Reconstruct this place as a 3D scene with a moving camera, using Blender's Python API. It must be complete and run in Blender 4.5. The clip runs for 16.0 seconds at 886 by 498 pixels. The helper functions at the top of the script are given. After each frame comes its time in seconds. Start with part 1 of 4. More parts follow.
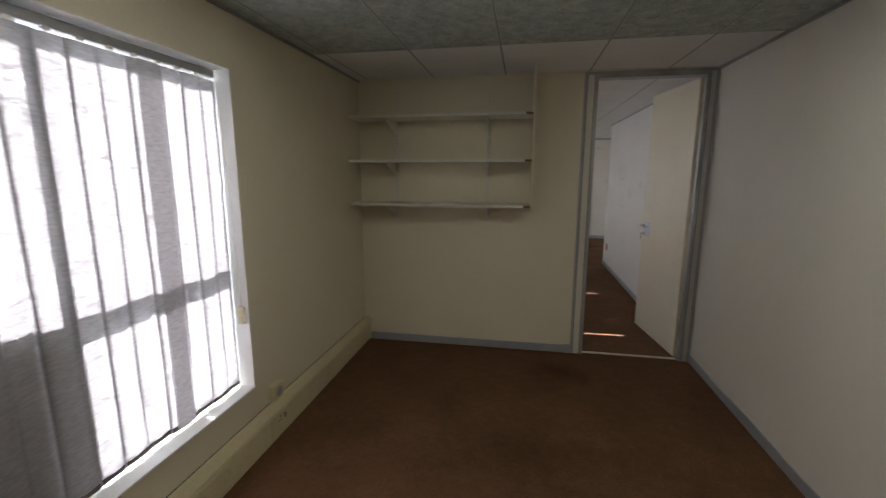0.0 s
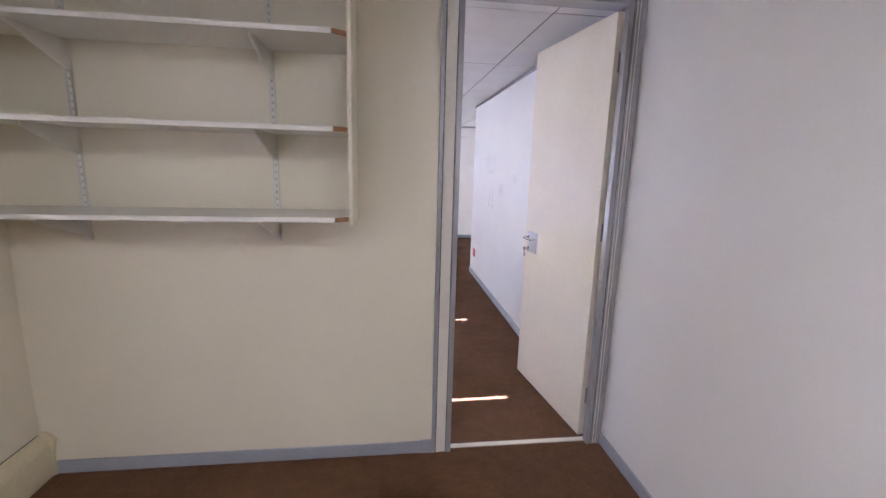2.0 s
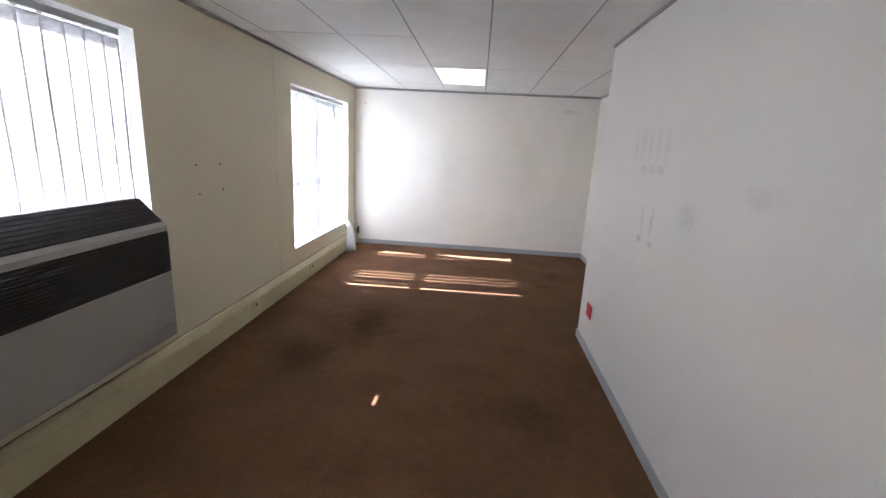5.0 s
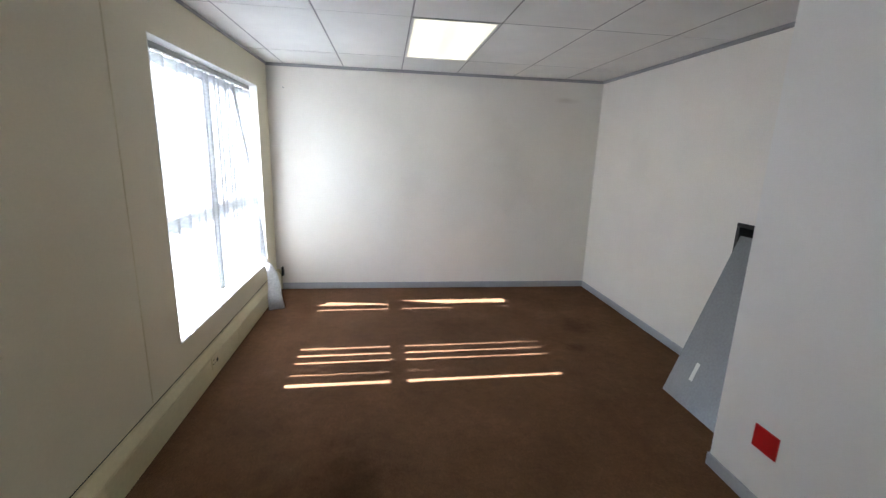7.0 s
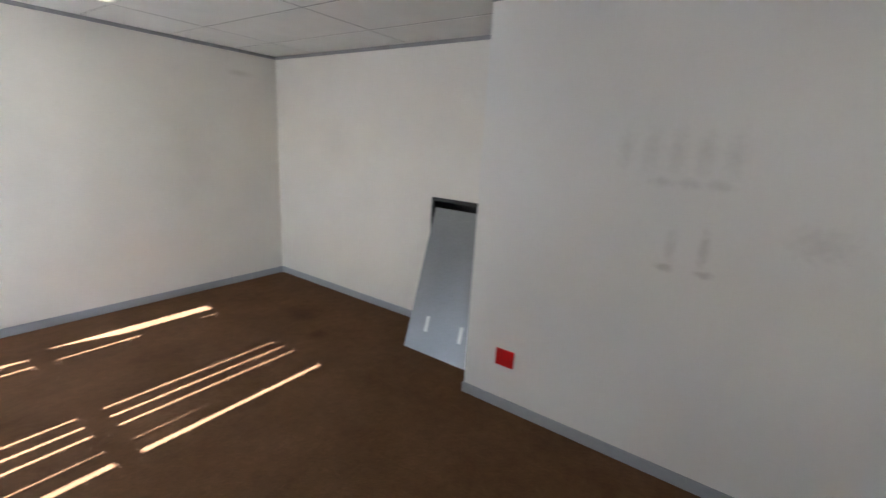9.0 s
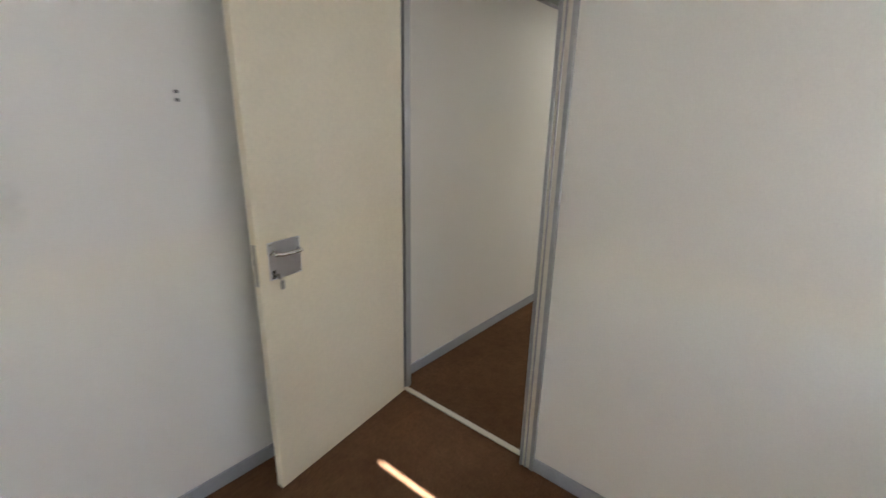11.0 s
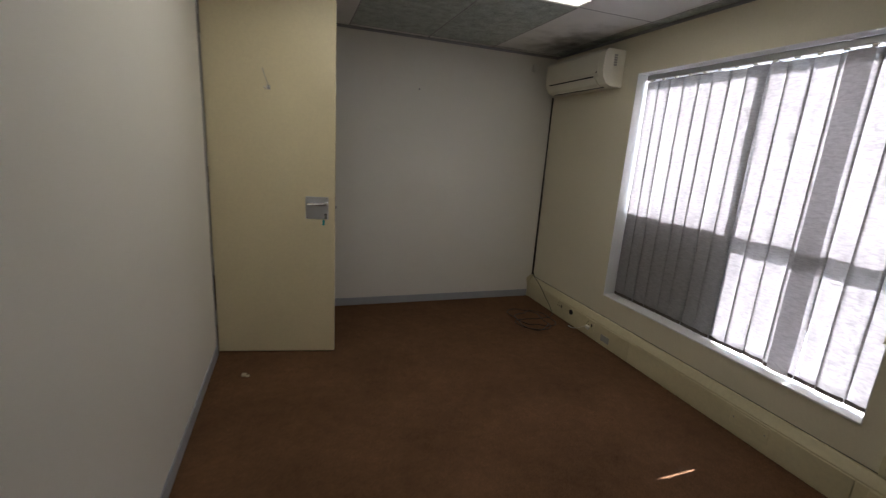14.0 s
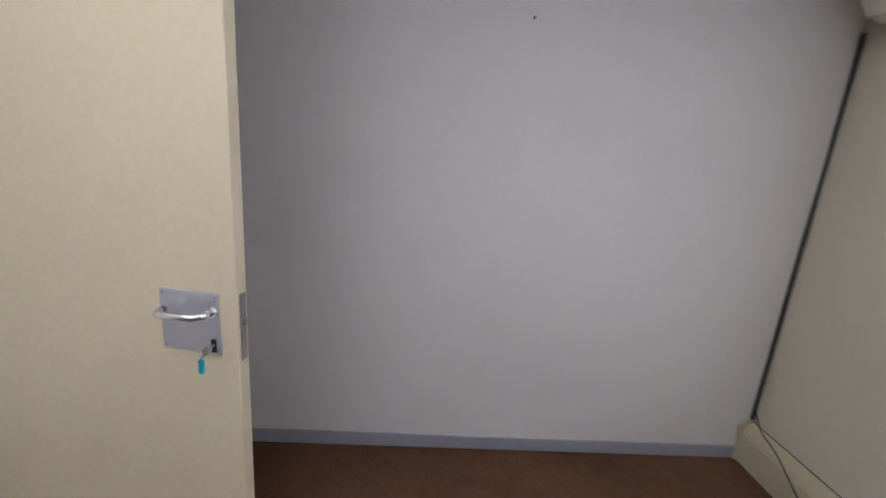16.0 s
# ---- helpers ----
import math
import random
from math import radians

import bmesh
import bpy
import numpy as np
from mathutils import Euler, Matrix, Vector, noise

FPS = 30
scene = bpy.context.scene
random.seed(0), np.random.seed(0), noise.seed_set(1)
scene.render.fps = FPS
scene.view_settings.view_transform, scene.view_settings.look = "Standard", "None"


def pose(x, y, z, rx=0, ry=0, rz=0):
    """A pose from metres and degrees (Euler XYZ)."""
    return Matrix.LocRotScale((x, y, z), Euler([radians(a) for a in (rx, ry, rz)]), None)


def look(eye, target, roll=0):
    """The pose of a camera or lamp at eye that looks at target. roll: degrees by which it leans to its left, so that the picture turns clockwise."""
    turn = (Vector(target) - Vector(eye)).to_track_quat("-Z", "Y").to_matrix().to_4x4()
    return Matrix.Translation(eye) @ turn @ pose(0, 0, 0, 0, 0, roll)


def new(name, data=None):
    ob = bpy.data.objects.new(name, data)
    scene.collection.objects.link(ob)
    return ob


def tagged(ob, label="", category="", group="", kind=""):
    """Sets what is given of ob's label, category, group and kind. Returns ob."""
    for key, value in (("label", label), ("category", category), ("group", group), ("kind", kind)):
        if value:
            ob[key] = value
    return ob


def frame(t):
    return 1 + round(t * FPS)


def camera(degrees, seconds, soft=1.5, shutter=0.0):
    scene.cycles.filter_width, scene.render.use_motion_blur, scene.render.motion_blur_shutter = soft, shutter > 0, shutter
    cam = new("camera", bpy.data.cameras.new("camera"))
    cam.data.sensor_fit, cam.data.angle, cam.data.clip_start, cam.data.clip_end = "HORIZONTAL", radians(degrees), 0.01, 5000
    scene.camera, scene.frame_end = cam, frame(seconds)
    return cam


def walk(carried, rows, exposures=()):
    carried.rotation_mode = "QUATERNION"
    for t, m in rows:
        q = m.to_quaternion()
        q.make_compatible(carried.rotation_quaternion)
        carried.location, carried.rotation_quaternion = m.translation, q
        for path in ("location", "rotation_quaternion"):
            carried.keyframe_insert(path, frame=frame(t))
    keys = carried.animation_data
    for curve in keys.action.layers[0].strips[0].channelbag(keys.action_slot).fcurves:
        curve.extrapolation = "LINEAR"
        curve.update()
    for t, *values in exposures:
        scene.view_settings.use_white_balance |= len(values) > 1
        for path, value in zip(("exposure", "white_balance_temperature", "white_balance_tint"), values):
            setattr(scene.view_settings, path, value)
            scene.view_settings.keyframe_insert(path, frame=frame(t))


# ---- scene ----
cam = camera(92.1, 16.0, soft=1.3, shutter=0.3)
PATH = [
    (0, (-1.505, -3.907, 1.656), (-1.862, -1.971, 1.302), 0.1),
    (0.5, (-1.599, -3.633, 1.653), (-1.613, -1.673, 1.257), 1.3),
    (1, (-1.532, -3.199, 1.64), (-1.433, -1.24, 1.25), 1.7),
    (1.5, (-1.445, -2.682, 1.633), (-1.211, -0.733, 1.252), 1.9),
    (2, (-1.271, -2.179, 1.615), (-1.018, -0.232, 1.233), 1.6),
    (2.5, (-1.083, -1.655, 1.597), (-0.822, 0.29, 1.207), 2.5),
    (3, (-0.91, -1.171, 1.635), (-0.667, 0.774, 1.236), 2.3),
    (3.5, (-0.722, -0.735, 1.625), (-0.717, 1.219, 1.2), 2.8),
    (3.7, (-0.683, -0.564, 1.635), (-0.76, 1.383, 1.19), 2.4),
    (5.8, (-1.221, 1.24, 1.61), (-1.369, 3.18, 1.144), 3.1),
    (6, (-1.256, 1.445, 1.613), (-1.369, 3.386, 1.144), 3.4),
    (6.5, (-1.507, 1.981, 1.628), (-1.475, 3.927, 1.17), 2.9),
    (7, (-1.76, 2.44, 1.633), (-1.497, 4.372, 1.187), 1.9),
    (7.5, (-1.888, 2.868, 1.611), (-1.48, 4.776, 1.171), -0.0),
    (8, (-2.04, 3.049, 1.631), (-1.286, 4.846, 1.182), -0.0),
    (8.5, (-2.213, 3.01, 1.638), (-1.043, 4.564, 1.175), 0.9),
    (9, (-2.301, 2.903, 1.685), (-0.709, 4.011, 1.197), 3.4),
    (9.5, (-2.407, 2.592, 1.575), (-0.504, 3.067, 1.185), 4.7),
    (10, (-2.313, 2.202, 1.627), (-0.398, 1.934, 1.118), 3.8),
    (10.2, (-2.247, 2.1, 1.635), (-0.425, 1.49, 1.09), 2.6),
    (12.3, (-0.765, 0.69, 1.581), (-0.243, -1.157, 1.019), 1.8),
    (12.5, (-0.662, 0.515, 1.575), (-0.213, -1.352, 1.017), 2.1),
    (13, (-0.501, 0.12, 1.557), (-0.421, -1.812, 1.046), 3.7),
    (13.5, (-0.426, -0.323, 1.554), (-0.876, -2.218, 1.098), 3.0),
    (14, (-0.542, -0.803, 1.531), (-1.193, -2.638, 1.074), 3.8),
    (14.5, (-0.752, -1.327, 1.546), (-1.511, -3.125, 1.108), 4.3),
    (15, (-0.949, -1.84, 1.566), (-1.695, -3.64, 1.118), 3.4),
    (15.5, (-1.192, -2.351, 1.574), (-1.614, -4.249, 1.104), 3.3),
    (16, (-1.208, -2.879, 1.537), (-1.326, -4.814, 1.043), 4.4),
]
EXPOSURES = [
    (0, 3.45, 6200, 14), (0.5, 3.2, 6600, 14), (1, 3.8, 6600, 14), (1.5, 5.0, 5480, 22), (2, 5.1, 5400, 28), (2.5, 5.05, 5400, 28), (3, 4.95, 5400, 26), (3.5, 4.72, 5450, 25),
    (6, 4.24, 6050, 12), (6.5, 4.15, 5950, 12), (7, 3.9, 5900, 12), (7.5, 3.7, 5900, 12), (8, 3.1, 5950, 12), (8.5, 3.25, 6150, 12), (9, 3.95, 6050, 12), (9.5, 4.25, 6000, 11),
    (10, 4.4, 6050, 11), (12.5, 4.5, 6150, 13), (13, 4.2, 6000, 14),
    (13.5, 3.75, 6000, 14), (14, 3.25, 6100, 15), (14.5, 2.85, 6300, 17), (15, 2.8, 6300, 17), (15.5, 3.9, 5900, 18), (16, 4.5, 5280, 25)]
walk(cam, [(t, look(eye, target, roll)) for t, eye, target, roll in PATH], EXPOSURES)

# ---- world and light ----
SUN_EL = 37.8
world = bpy.data.worlds.new("sky")
scene.world = world
world.use_nodes = True
wn = world.node_tree
sky = wn.nodes.new("ShaderNodeTexSky")
sky.sky_type, sky.sun_disc = "NISHITA", False
sky.sun_elevation, sky.sun_rotation = radians(SUN_EL), radians(270)
wn.nodes["Background"].inputs["Strength"].default_value = 0.15
wn.links.new(sky.outputs[0], wn.nodes["Background"].inputs["Color"])
sun = new("sun", bpy.data.lights.new("sun", "SUN"))
sun.data.energy, sun.data.angle, sun.data.color = 5.0, radians(0.5), (1.0, 0.98, 0.95)
ce, se = math.cos(radians(SUN_EL)), math.sin(radians(SUN_EL))
sun.matrix_world = look((-20 * ce, -0.44 * ce, 20 * se), (0, 0, 0))
LAMP_A, LAMP_B = 0.35, 0.075


# ---- materials ----
def material(name, base, rough=0.6, metal=0.0, var=0.08, scale=3.0, fine=120.0, bump=0.1, depth=0.001, spec=0.5):
    """A surface whose colour drifts at a large and a small scale, with fine relief."""
    m = bpy.data.materials.new(name)
    m.use_nodes = True
    n, ln = m.node_tree.nodes, m.node_tree.links
    p = n["Principled BSDF"]
    p.inputs["Roughness"].default_value, p.inputs["Metallic"].default_value = rough, metal
    p.inputs["Specular IOR Level"].default_value = spec
    tc = n.new("ShaderNodeTexCoord")
    big, small = n.new("ShaderNodeTexNoise"), n.new("ShaderNodeTexNoise")
    big.inputs["Scale"].default_value, big.inputs["Detail"].default_value = scale, 5
    small.inputs["Scale"].default_value, small.inputs["Detail"].default_value = fine, 3
    ln.new(tc.outputs["Object"], big.inputs["Vector"])
    ln.new(tc.outputs["Object"], small.inputs["Vector"])
    add = n.new("ShaderNodeMath")
    add.operation = "ADD"
    ln.new(big.outputs["Fac"], add.inputs[0])
    ln.new(small.outputs["Fac"], add.inputs[1])
    mr = n.new("ShaderNodeMapRange")
    mr.inputs["From Min"].default_value, mr.inputs["From Max"].default_value = 0.7, 1.3
    mr.inputs["To Min"].default_value, mr.inputs["To Max"].default_value = 1 - var, 1 + var
    ln.new(add.outputs[0], mr.inputs["Value"])
    hsv = n.new("ShaderNodeHueSaturation")
    hsv.inputs["Color"].default_value = (*base, 1)
    ln.new(mr.outputs[0], hsv.inputs["Value"])
    ln.new(hsv.outputs["Color"], p.inputs["Base Color"])
    b = n.new("ShaderNodeBump")
    b.inputs["Strength"].default_value, b.inputs["Distance"].default_value = bump, depth
    ln.new(small.outputs["Fac"], b.inputs["Height"])
    ln.new(b.outputs["Normal"], p.inputs["Normal"])
    return m


def add_stains(m, stains, tint, noise_scale=9.0):
    """Worn patches on a material: each (centre, half sizes, softness, strength) in the object's metres."""
    n, ln = m.node_tree.nodes, m.node_tree.links
    p = n["Principled BSDF"]
    src = p.inputs["Base Color"].links[0].from_socket
    tc = n.new("ShaderNodeTexCoord")
    noi = n.new("ShaderNodeTexNoise")
    noi.inputs["Scale"].default_value, noi.inputs["Detail"].default_value = noise_scale, 4
    ln.new(tc.outputs["Object"], noi.inputs["Vector"])
    total = None
    for centre, half, soft, strength in stains:
        sub = n.new("ShaderNodeVectorMath")
        sub.operation = "SUBTRACT"
        ln.new(tc.outputs["Object"], sub.inputs[0])
        sub.inputs[1].default_value = centre
        div = n.new("ShaderNodeVectorMath")
        div.operation = "DIVIDE"
        ln.new(sub.outputs[0], div.inputs[0])
        div.inputs[1].default_value = half
        length = n.new("ShaderNodeVectorMath")
        length.operation = "LENGTH"
        ln.new(div.outputs[0], length.inputs[0])
        wob = n.new("ShaderNodeMath")
        wob.operation = "MULTIPLY_ADD"
        ln.new(noi.outputs["Fac"], wob.inputs[0])
        wob.inputs[1].default_value = 1.2
        ln.new(length.outputs["Value"], wob.inputs[2])
        mr = n.new("ShaderNodeMapRange")
        mr.interpolation_type = "SMOOTHSTEP"
        mr.inputs["From Min"].default_value, mr.inputs["From Max"].default_value = 1.6 - soft, 1.6
        mr.inputs["To Min"].default_value, mr.inputs["To Max"].default_value = strength, 0
        ln.new(wob.outputs[0], mr.inputs["Value"])
        if total is None:
            total = mr.outputs[0]
        else:
            mx = n.new("ShaderNodeMath")
            mx.operation = "MAXIMUM"
            ln.new(total, mx.inputs[0])
            ln.new(mr.outputs[0], mx.inputs[1])
            total = mx.outputs[0]
    mix = n.new("ShaderNodeMix")
    mix.data_type, mix.blend_type = "RGBA", "MULTIPLY"
    ln.new(total, mix.inputs["Factor"])
    ln.new(src, mix.inputs["A"])
    mix.inputs["B"].default_value = (*tint, 1)
    ln.new(mix.outputs["Result"], p.inputs["Base Color"])


def add_pile(m):
    """Tufts and trodden fibres of a short loop carpet."""
    n, ln = m.node_tree.nodes, m.node_tree.links
    p = n["Principled BSDF"]
    src = p.inputs["Base Color"].links[0].from_socket
    tc = n.new("ShaderNodeTexCoord")
    for scale, lo, hi in ((14.0, 0.88, 1.13), (55.0, 0.88, 1.13), (240.0, 0.78, 1.24)):
        w = n.new("ShaderNodeTexNoise")
        w.inputs["Scale"].default_value, w.inputs["Detail"].default_value, w.inputs["Roughness"].default_value = scale, 4, 0.65
        ln.new(tc.outputs["Object"], w.inputs["Vector"])
        mr = n.new("ShaderNodeMapRange")
        mr.inputs["From Min"].default_value, mr.inputs["From Max"].default_value = 0.32, 0.68
        mr.inputs["To Min"].default_value, mr.inputs["To Max"].default_value = lo, hi
        ln.new(w.outputs["Fac"], mr.inputs["Value"])
        hsv = n.new("ShaderNodeHueSaturation")
        ln.new(src, hsv.inputs["Color"])
        ln.new(mr.outputs[0], hsv.inputs["Value"])
        src = hsv.outputs["Color"]
    ln.new(src, p.inputs["Base Color"])


def cloth(name, base, through_part, fibre=60.0):
    """Blind fabric that lets part of the light through, with long uneven fibres."""
    m = material(name, base, 0.9, 0, 0.10, 8.0, 200.0, 0.3, 0.001, 0.1)
    n, ln = m.node_tree.nodes, m.node_tree.links
    p = n["Principled BSDF"]
    tc = n.new("ShaderNodeTexCoord")
    mp = n.new("ShaderNodeMapping")
    mp.inputs["Scale"].default_value = (fibre, fibre * 0.28, fibre)
    w = n.new("ShaderNodeTexNoise")
    w.inputs["Scale"].default_value, w.inputs["Detail"].default_value = 1.0, 6
    w.inputs["Distortion"].default_value = 0.6
    ln.new(tc.outputs["Object"], mp.inputs["Vector"])
    ln.new(mp.outputs[0], w.inputs["Vector"])
    mr = n.new("ShaderNodeMapRange")
    mr.inputs["From Min"].default_value, mr.inputs["From Max"].default_value = 0.3, 0.7
    mr.inputs["To Min"].default_value, mr.inputs["To Max"].default_value = 0.62, 1.16
    ln.new(w.outputs["Fac"], mr.inputs["Value"])
    hsv = n.new("ShaderNodeHueSaturation")
    hsv.inputs["Color"].default_value = (*base, 1)
    ln.new(mr.outputs[0], hsv.inputs["Value"])
    tr = n.new("ShaderNodeBsdfTranslucent")
    ln.new(hsv.outputs["Color"], tr.inputs["Color"])
    mix = n.new("ShaderNodeMixShader")
    mix.inputs[0].default_value = through_part
    out = n["Material Output"]
    ln.new(p.outputs[0], mix.inputs[1])
    ln.new(tr.outputs[0], mix.inputs[2])
    ln.new(mix.outputs[0], out.inputs["Surface"])
    return m


def glow(name, colour, strength):
    m = bpy.data.materials.new(name)
    m.use_nodes = True
    n, ln = m.node_tree.nodes, m.node_tree.links
    p = n["Principled BSDF"]
    p.inputs["Base Color"].default_value = (0.8, 0.8, 0.72, 1)
    p.inputs["Roughness"].default_value = 0.35
    tc = n.new("ShaderNodeTexCoord")
    w = n.new("ShaderNodeTexWave")
    w.wave_type, w.bands_direction = "BANDS", "X"
    w.inputs["Scale"].default_value, w.inputs["Distortion"].default_value = 1.15, 0.0
    ln.new(tc.outputs["Object"], w.inputs["Vector"])
    mr = n.new("ShaderNodeMapRange")
    mr.inputs["To Min"].default_value, mr.inputs["To Max"].default_value = strength * 0.75, strength * 1.1
    ln.new(w.outputs["Fac"], mr.inputs["Value"])
    p.inputs["Emission Color"].default_value = (*colour, 1)
    ln.new(mr.outputs[0], p.inputs["Emission Strength"])
    return m


def pane_glass():
    m = bpy.data.materials.new("window_glass")
    m.use_nodes = True
    n, ln = m.node_tree.nodes, m.node_tree.links
    t, g, f, mix = (n.new("ShaderNode" + k) for k in ("BsdfTransparent", "BsdfGlossy", "Fresnel", "MixShader"))
    t.inputs["Color"].default_value = (0.93, 0.95, 0.95, 1)
    g.inputs["Roughness"].default_value = 0.02
    ln.new(f.outputs[0], mix.inputs[0])
    ln.new(t.outputs[0], mix.inputs[1])
    ln.new(g.outputs[0], mix.inputs[2])
    ln.new(mix.outputs[0], n["Material Output"].inputs["Surface"])
    return m


M_WALL_A = material("cream_wall_paint", (0.71, 0.66, 0.505), 0.55, 0, 0.035, 1.6, 90, 0.12, 0.0015)
M_WALL_E = material("offwhite_wall_vinyl", (0.72, 0.70, 0.635), 0.5, 0, 0.03, 1.5, 140, 0.2, 0.0012)
M_WALL_EB = material("offwhite_wall_vinyl_worn", (0.72, 0.71, 0.68), 0.5, 0, 0.03, 1.5, 140, 0.2, 0.0012)
M_WALL_B = material("white_wall_paint", (0.74, 0.72, 0.66), 0.55, 0, 0.035, 1.4, 90, 0.12, 0.0015)
M_WALL_N = material("white_plaster_marked", (0.74, 0.71, 0.65), 0.55, 0, 0.04, 2.2, 90, 0.12, 0.0015)
M_REVEAL = material("white_gloss_reveal", (0.80, 0.80, 0.78), 0.35, 0, 0.03, 3, 90, 0.08)
M_CARPET = material("brown_carpet", (0.127, 0.067, 0.036), 0.95, 0, 0.26, 2.4, 160, 0.6, 0.003, 0.1)
add_pile(M_CARPET)
M_SKIRT = material("grey_skirting_plastic", (0.33, 0.34, 0.37), 0.45, 0, 0.06, 6, 60, 0.08)
M_CONDUIT = material("dark_grey_cable_sheath", (0.07, 0.067, 0.064), 0.5, 0, 0.1, 10, 100, 0.05)
M_TRUNK = material("cream_painted_steel", (0.61, 0.55, 0.35), 0.42, 0, 0.06, 3, 50, 0.06)
M_TILE = material("white_ceiling_board", (0.72, 0.72, 0.70), 0.85, 0, 0.05, 4, 180, 0.35, 0.002)
M_TILE_OLD = material("greenish_speckled_ceiling_board", (0.40, 0.44, 0.41), 0.9, 0, 0.30, 14, 70, 0.6, 0.003)
M_TBAR_GREY = material("grey_ceiling_bar", (0.24, 0.24, 0.24), 0.5, 0, 0.05, 5, 60, 0.03)
M_TBAR = material("white_ceiling_bar", (0.62, 0.62, 0.60), 0.4, 0, 0.03, 5, 60, 0.03)
M_CORNICE = material("grey_ceiling_angle", (0.30, 0.30, 0.31), 0.45, 0, 0.05, 5, 60, 0.05)
M_ALU = material("brushed_grey_aluminium", (0.37, 0.37, 0.37), 0.38, 0.35, 0.06, 6, 150, 0.05)
M_ALU_DARK = material("dark_aluminium_groove", (0.16, 0.16, 0.17), 0.4, 0.5, 0.08, 6, 150, 0.05)
M_FRAME_INFILL = material("cream_frame_infill", (0.66, 0.63, 0.54), 0.5, 0, 0.05, 5, 80, 0.06)
M_DOOR = material("cream_door_enamel", (0.69, 0.61, 0.40), 0.42, 0, 0.04, 2.5, 70, 0.08)
M_DOOR_B = material("offwhite_door_enamel", (0.70, 0.64, 0.50), 0.42, 0, 0.04, 2.5, 70, 0.08)
M_CHROME = material("chrome", (0.75, 0.75, 0.77), 0.14, 1.0, 0.03, 20, 200, 0.02)
M_PLATE = material("satin_aluminium_plate", (0.58, 0.59, 0.63), 0.34, 0.85, 0.05, 20, 250, 0.06)
M_STEEL = material("dull_steel", (0.35, 0.34, 0.32), 0.4, 0.9, 0.1, 20, 200, 0.1)
M_SHELF = material("white_melamine", (0.72, 0.70, 0.62), 0.4, 0, 0.04, 4, 80, 0.05)
M_CHIP = material("bare_brown_chipboard", (0.24, 0.12, 0.05), 0.8, 0, 0.25, 40, 200, 0.4)
M_BLIND = cloth("grey_beige_blind_fabric", (0.52, 0.508, 0.515), 0.495, 95.0)
M_SHEER = cloth("white_blind_fabric", (0.75, 0.765, 0.78), 0.44)
M_HEM = material("brown_blind_hem", (0.10, 0.085, 0.075), 0.8, 0, 0.1, 10, 200, 0.2)
M_WHITE = material("white_plastic", (0.75, 0.74, 0.68), 0.4, 0, 0.03, 6, 90, 0.03)
M_ACBODY = material("aged_white_plastic", (0.72, 0.69, 0.58), 0.38, 0, 0.04, 6, 90, 0.03)
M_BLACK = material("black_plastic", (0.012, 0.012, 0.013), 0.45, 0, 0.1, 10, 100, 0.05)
M_GREYBOARD = material("grey_sheet_metal", (0.20, 0.21, 0.225), 0.32, 0.35, 0.12, 3.0, 60, 0.05)
M_TAPE = material("white_tape", (0.62, 0.62, 0.60), 0.6, 0, 0.05, 20, 100, 0.05)
M_RED = material("red_plastic", (0.50, 0.008, 0.008), 0.35, 0, 0.04, 15, 100, 0.03)
M_TEAL = material("teal_plastic", (0.02, 0.30, 0.33), 0.35, 0, 0.05, 20, 100, 0.03)
M_HEATER = material("grey_beige_enamel", (0.34, 0.33, 0.31), 0.4, 0, 0.04, 4, 80, 0.05)
M_GROUND = material("pale_concrete_paving", (0.42, 0.40, 0.37), 0.85, 0, 0.15, 0.6, 12, 0.3, 0.01)
M_OUTER = material("grey_render", (0.45, 0.43, 0.40), 0.85, 0, 0.08, 2, 60, 0.3)
M_WINBOARD = material("grey_window_board", (0.25, 0.25, 0.26), 0.6, 0, 0.06, 5, 60, 0.06)
M_WINFRAME = material("pale_aluminium_window", (0.55, 0.57, 0.60), 0.35, 0.3, 0.04, 8, 90, 0.04)
M_GLASS = pane_glass()
M_LAMP_A = glow("lit_diffuser_office", (1.0, 0.95, 0.80), LAMP_A)
M_LAMP_B = glow("lit_diffuser_hall", (1.0, 0.93, 0.62), LAMP_B)

add_stains(M_CARPET, [
    ((-2.0, 4.15, 0), (0.55, 0.75, 1), 1.1, 0.75), ((-2.25, 3.5, 0), (0.4, 0.5, 1), 0.9, 0.5), ((-1.2, -0.42, 0), (0.45, 0.3, 1), 1.0, 0.6),
    ((0.1, 6.2, 0), (0.25, 0.3, 1), 0.9, 0.5), ((-0.1, 5.7, 0), (0.15, 0.12, 1), 0.8, 0.6), ((-1.1, 6.3, 0), (0.4, 0.25, 1), 0.9, 0.35),
    ((-0.5, 2.9, 0), (0.6, 0.4, 1), 0.9, 0.35), ((-1.4, -1.6, 0), (0.7, 0.4, 1), 1.0, 0.35), ((-0.9, 0.9, 0), (0.2, 0.15, 1), 0.8, 0.5)],
    (0.42, 0.38, 0.36), 5.0)
ghost = [((0, 3.43 - 0.115 * i, 1.70), (0.2, 0.062, 0.16), 1.2, 0.30) for i in range(5)]
ghost += [((0, 3.25 - 0.12 * i, 1.56), (0.2, 0.09, 0.04), 1.1, 0.34) for i in range(3)]
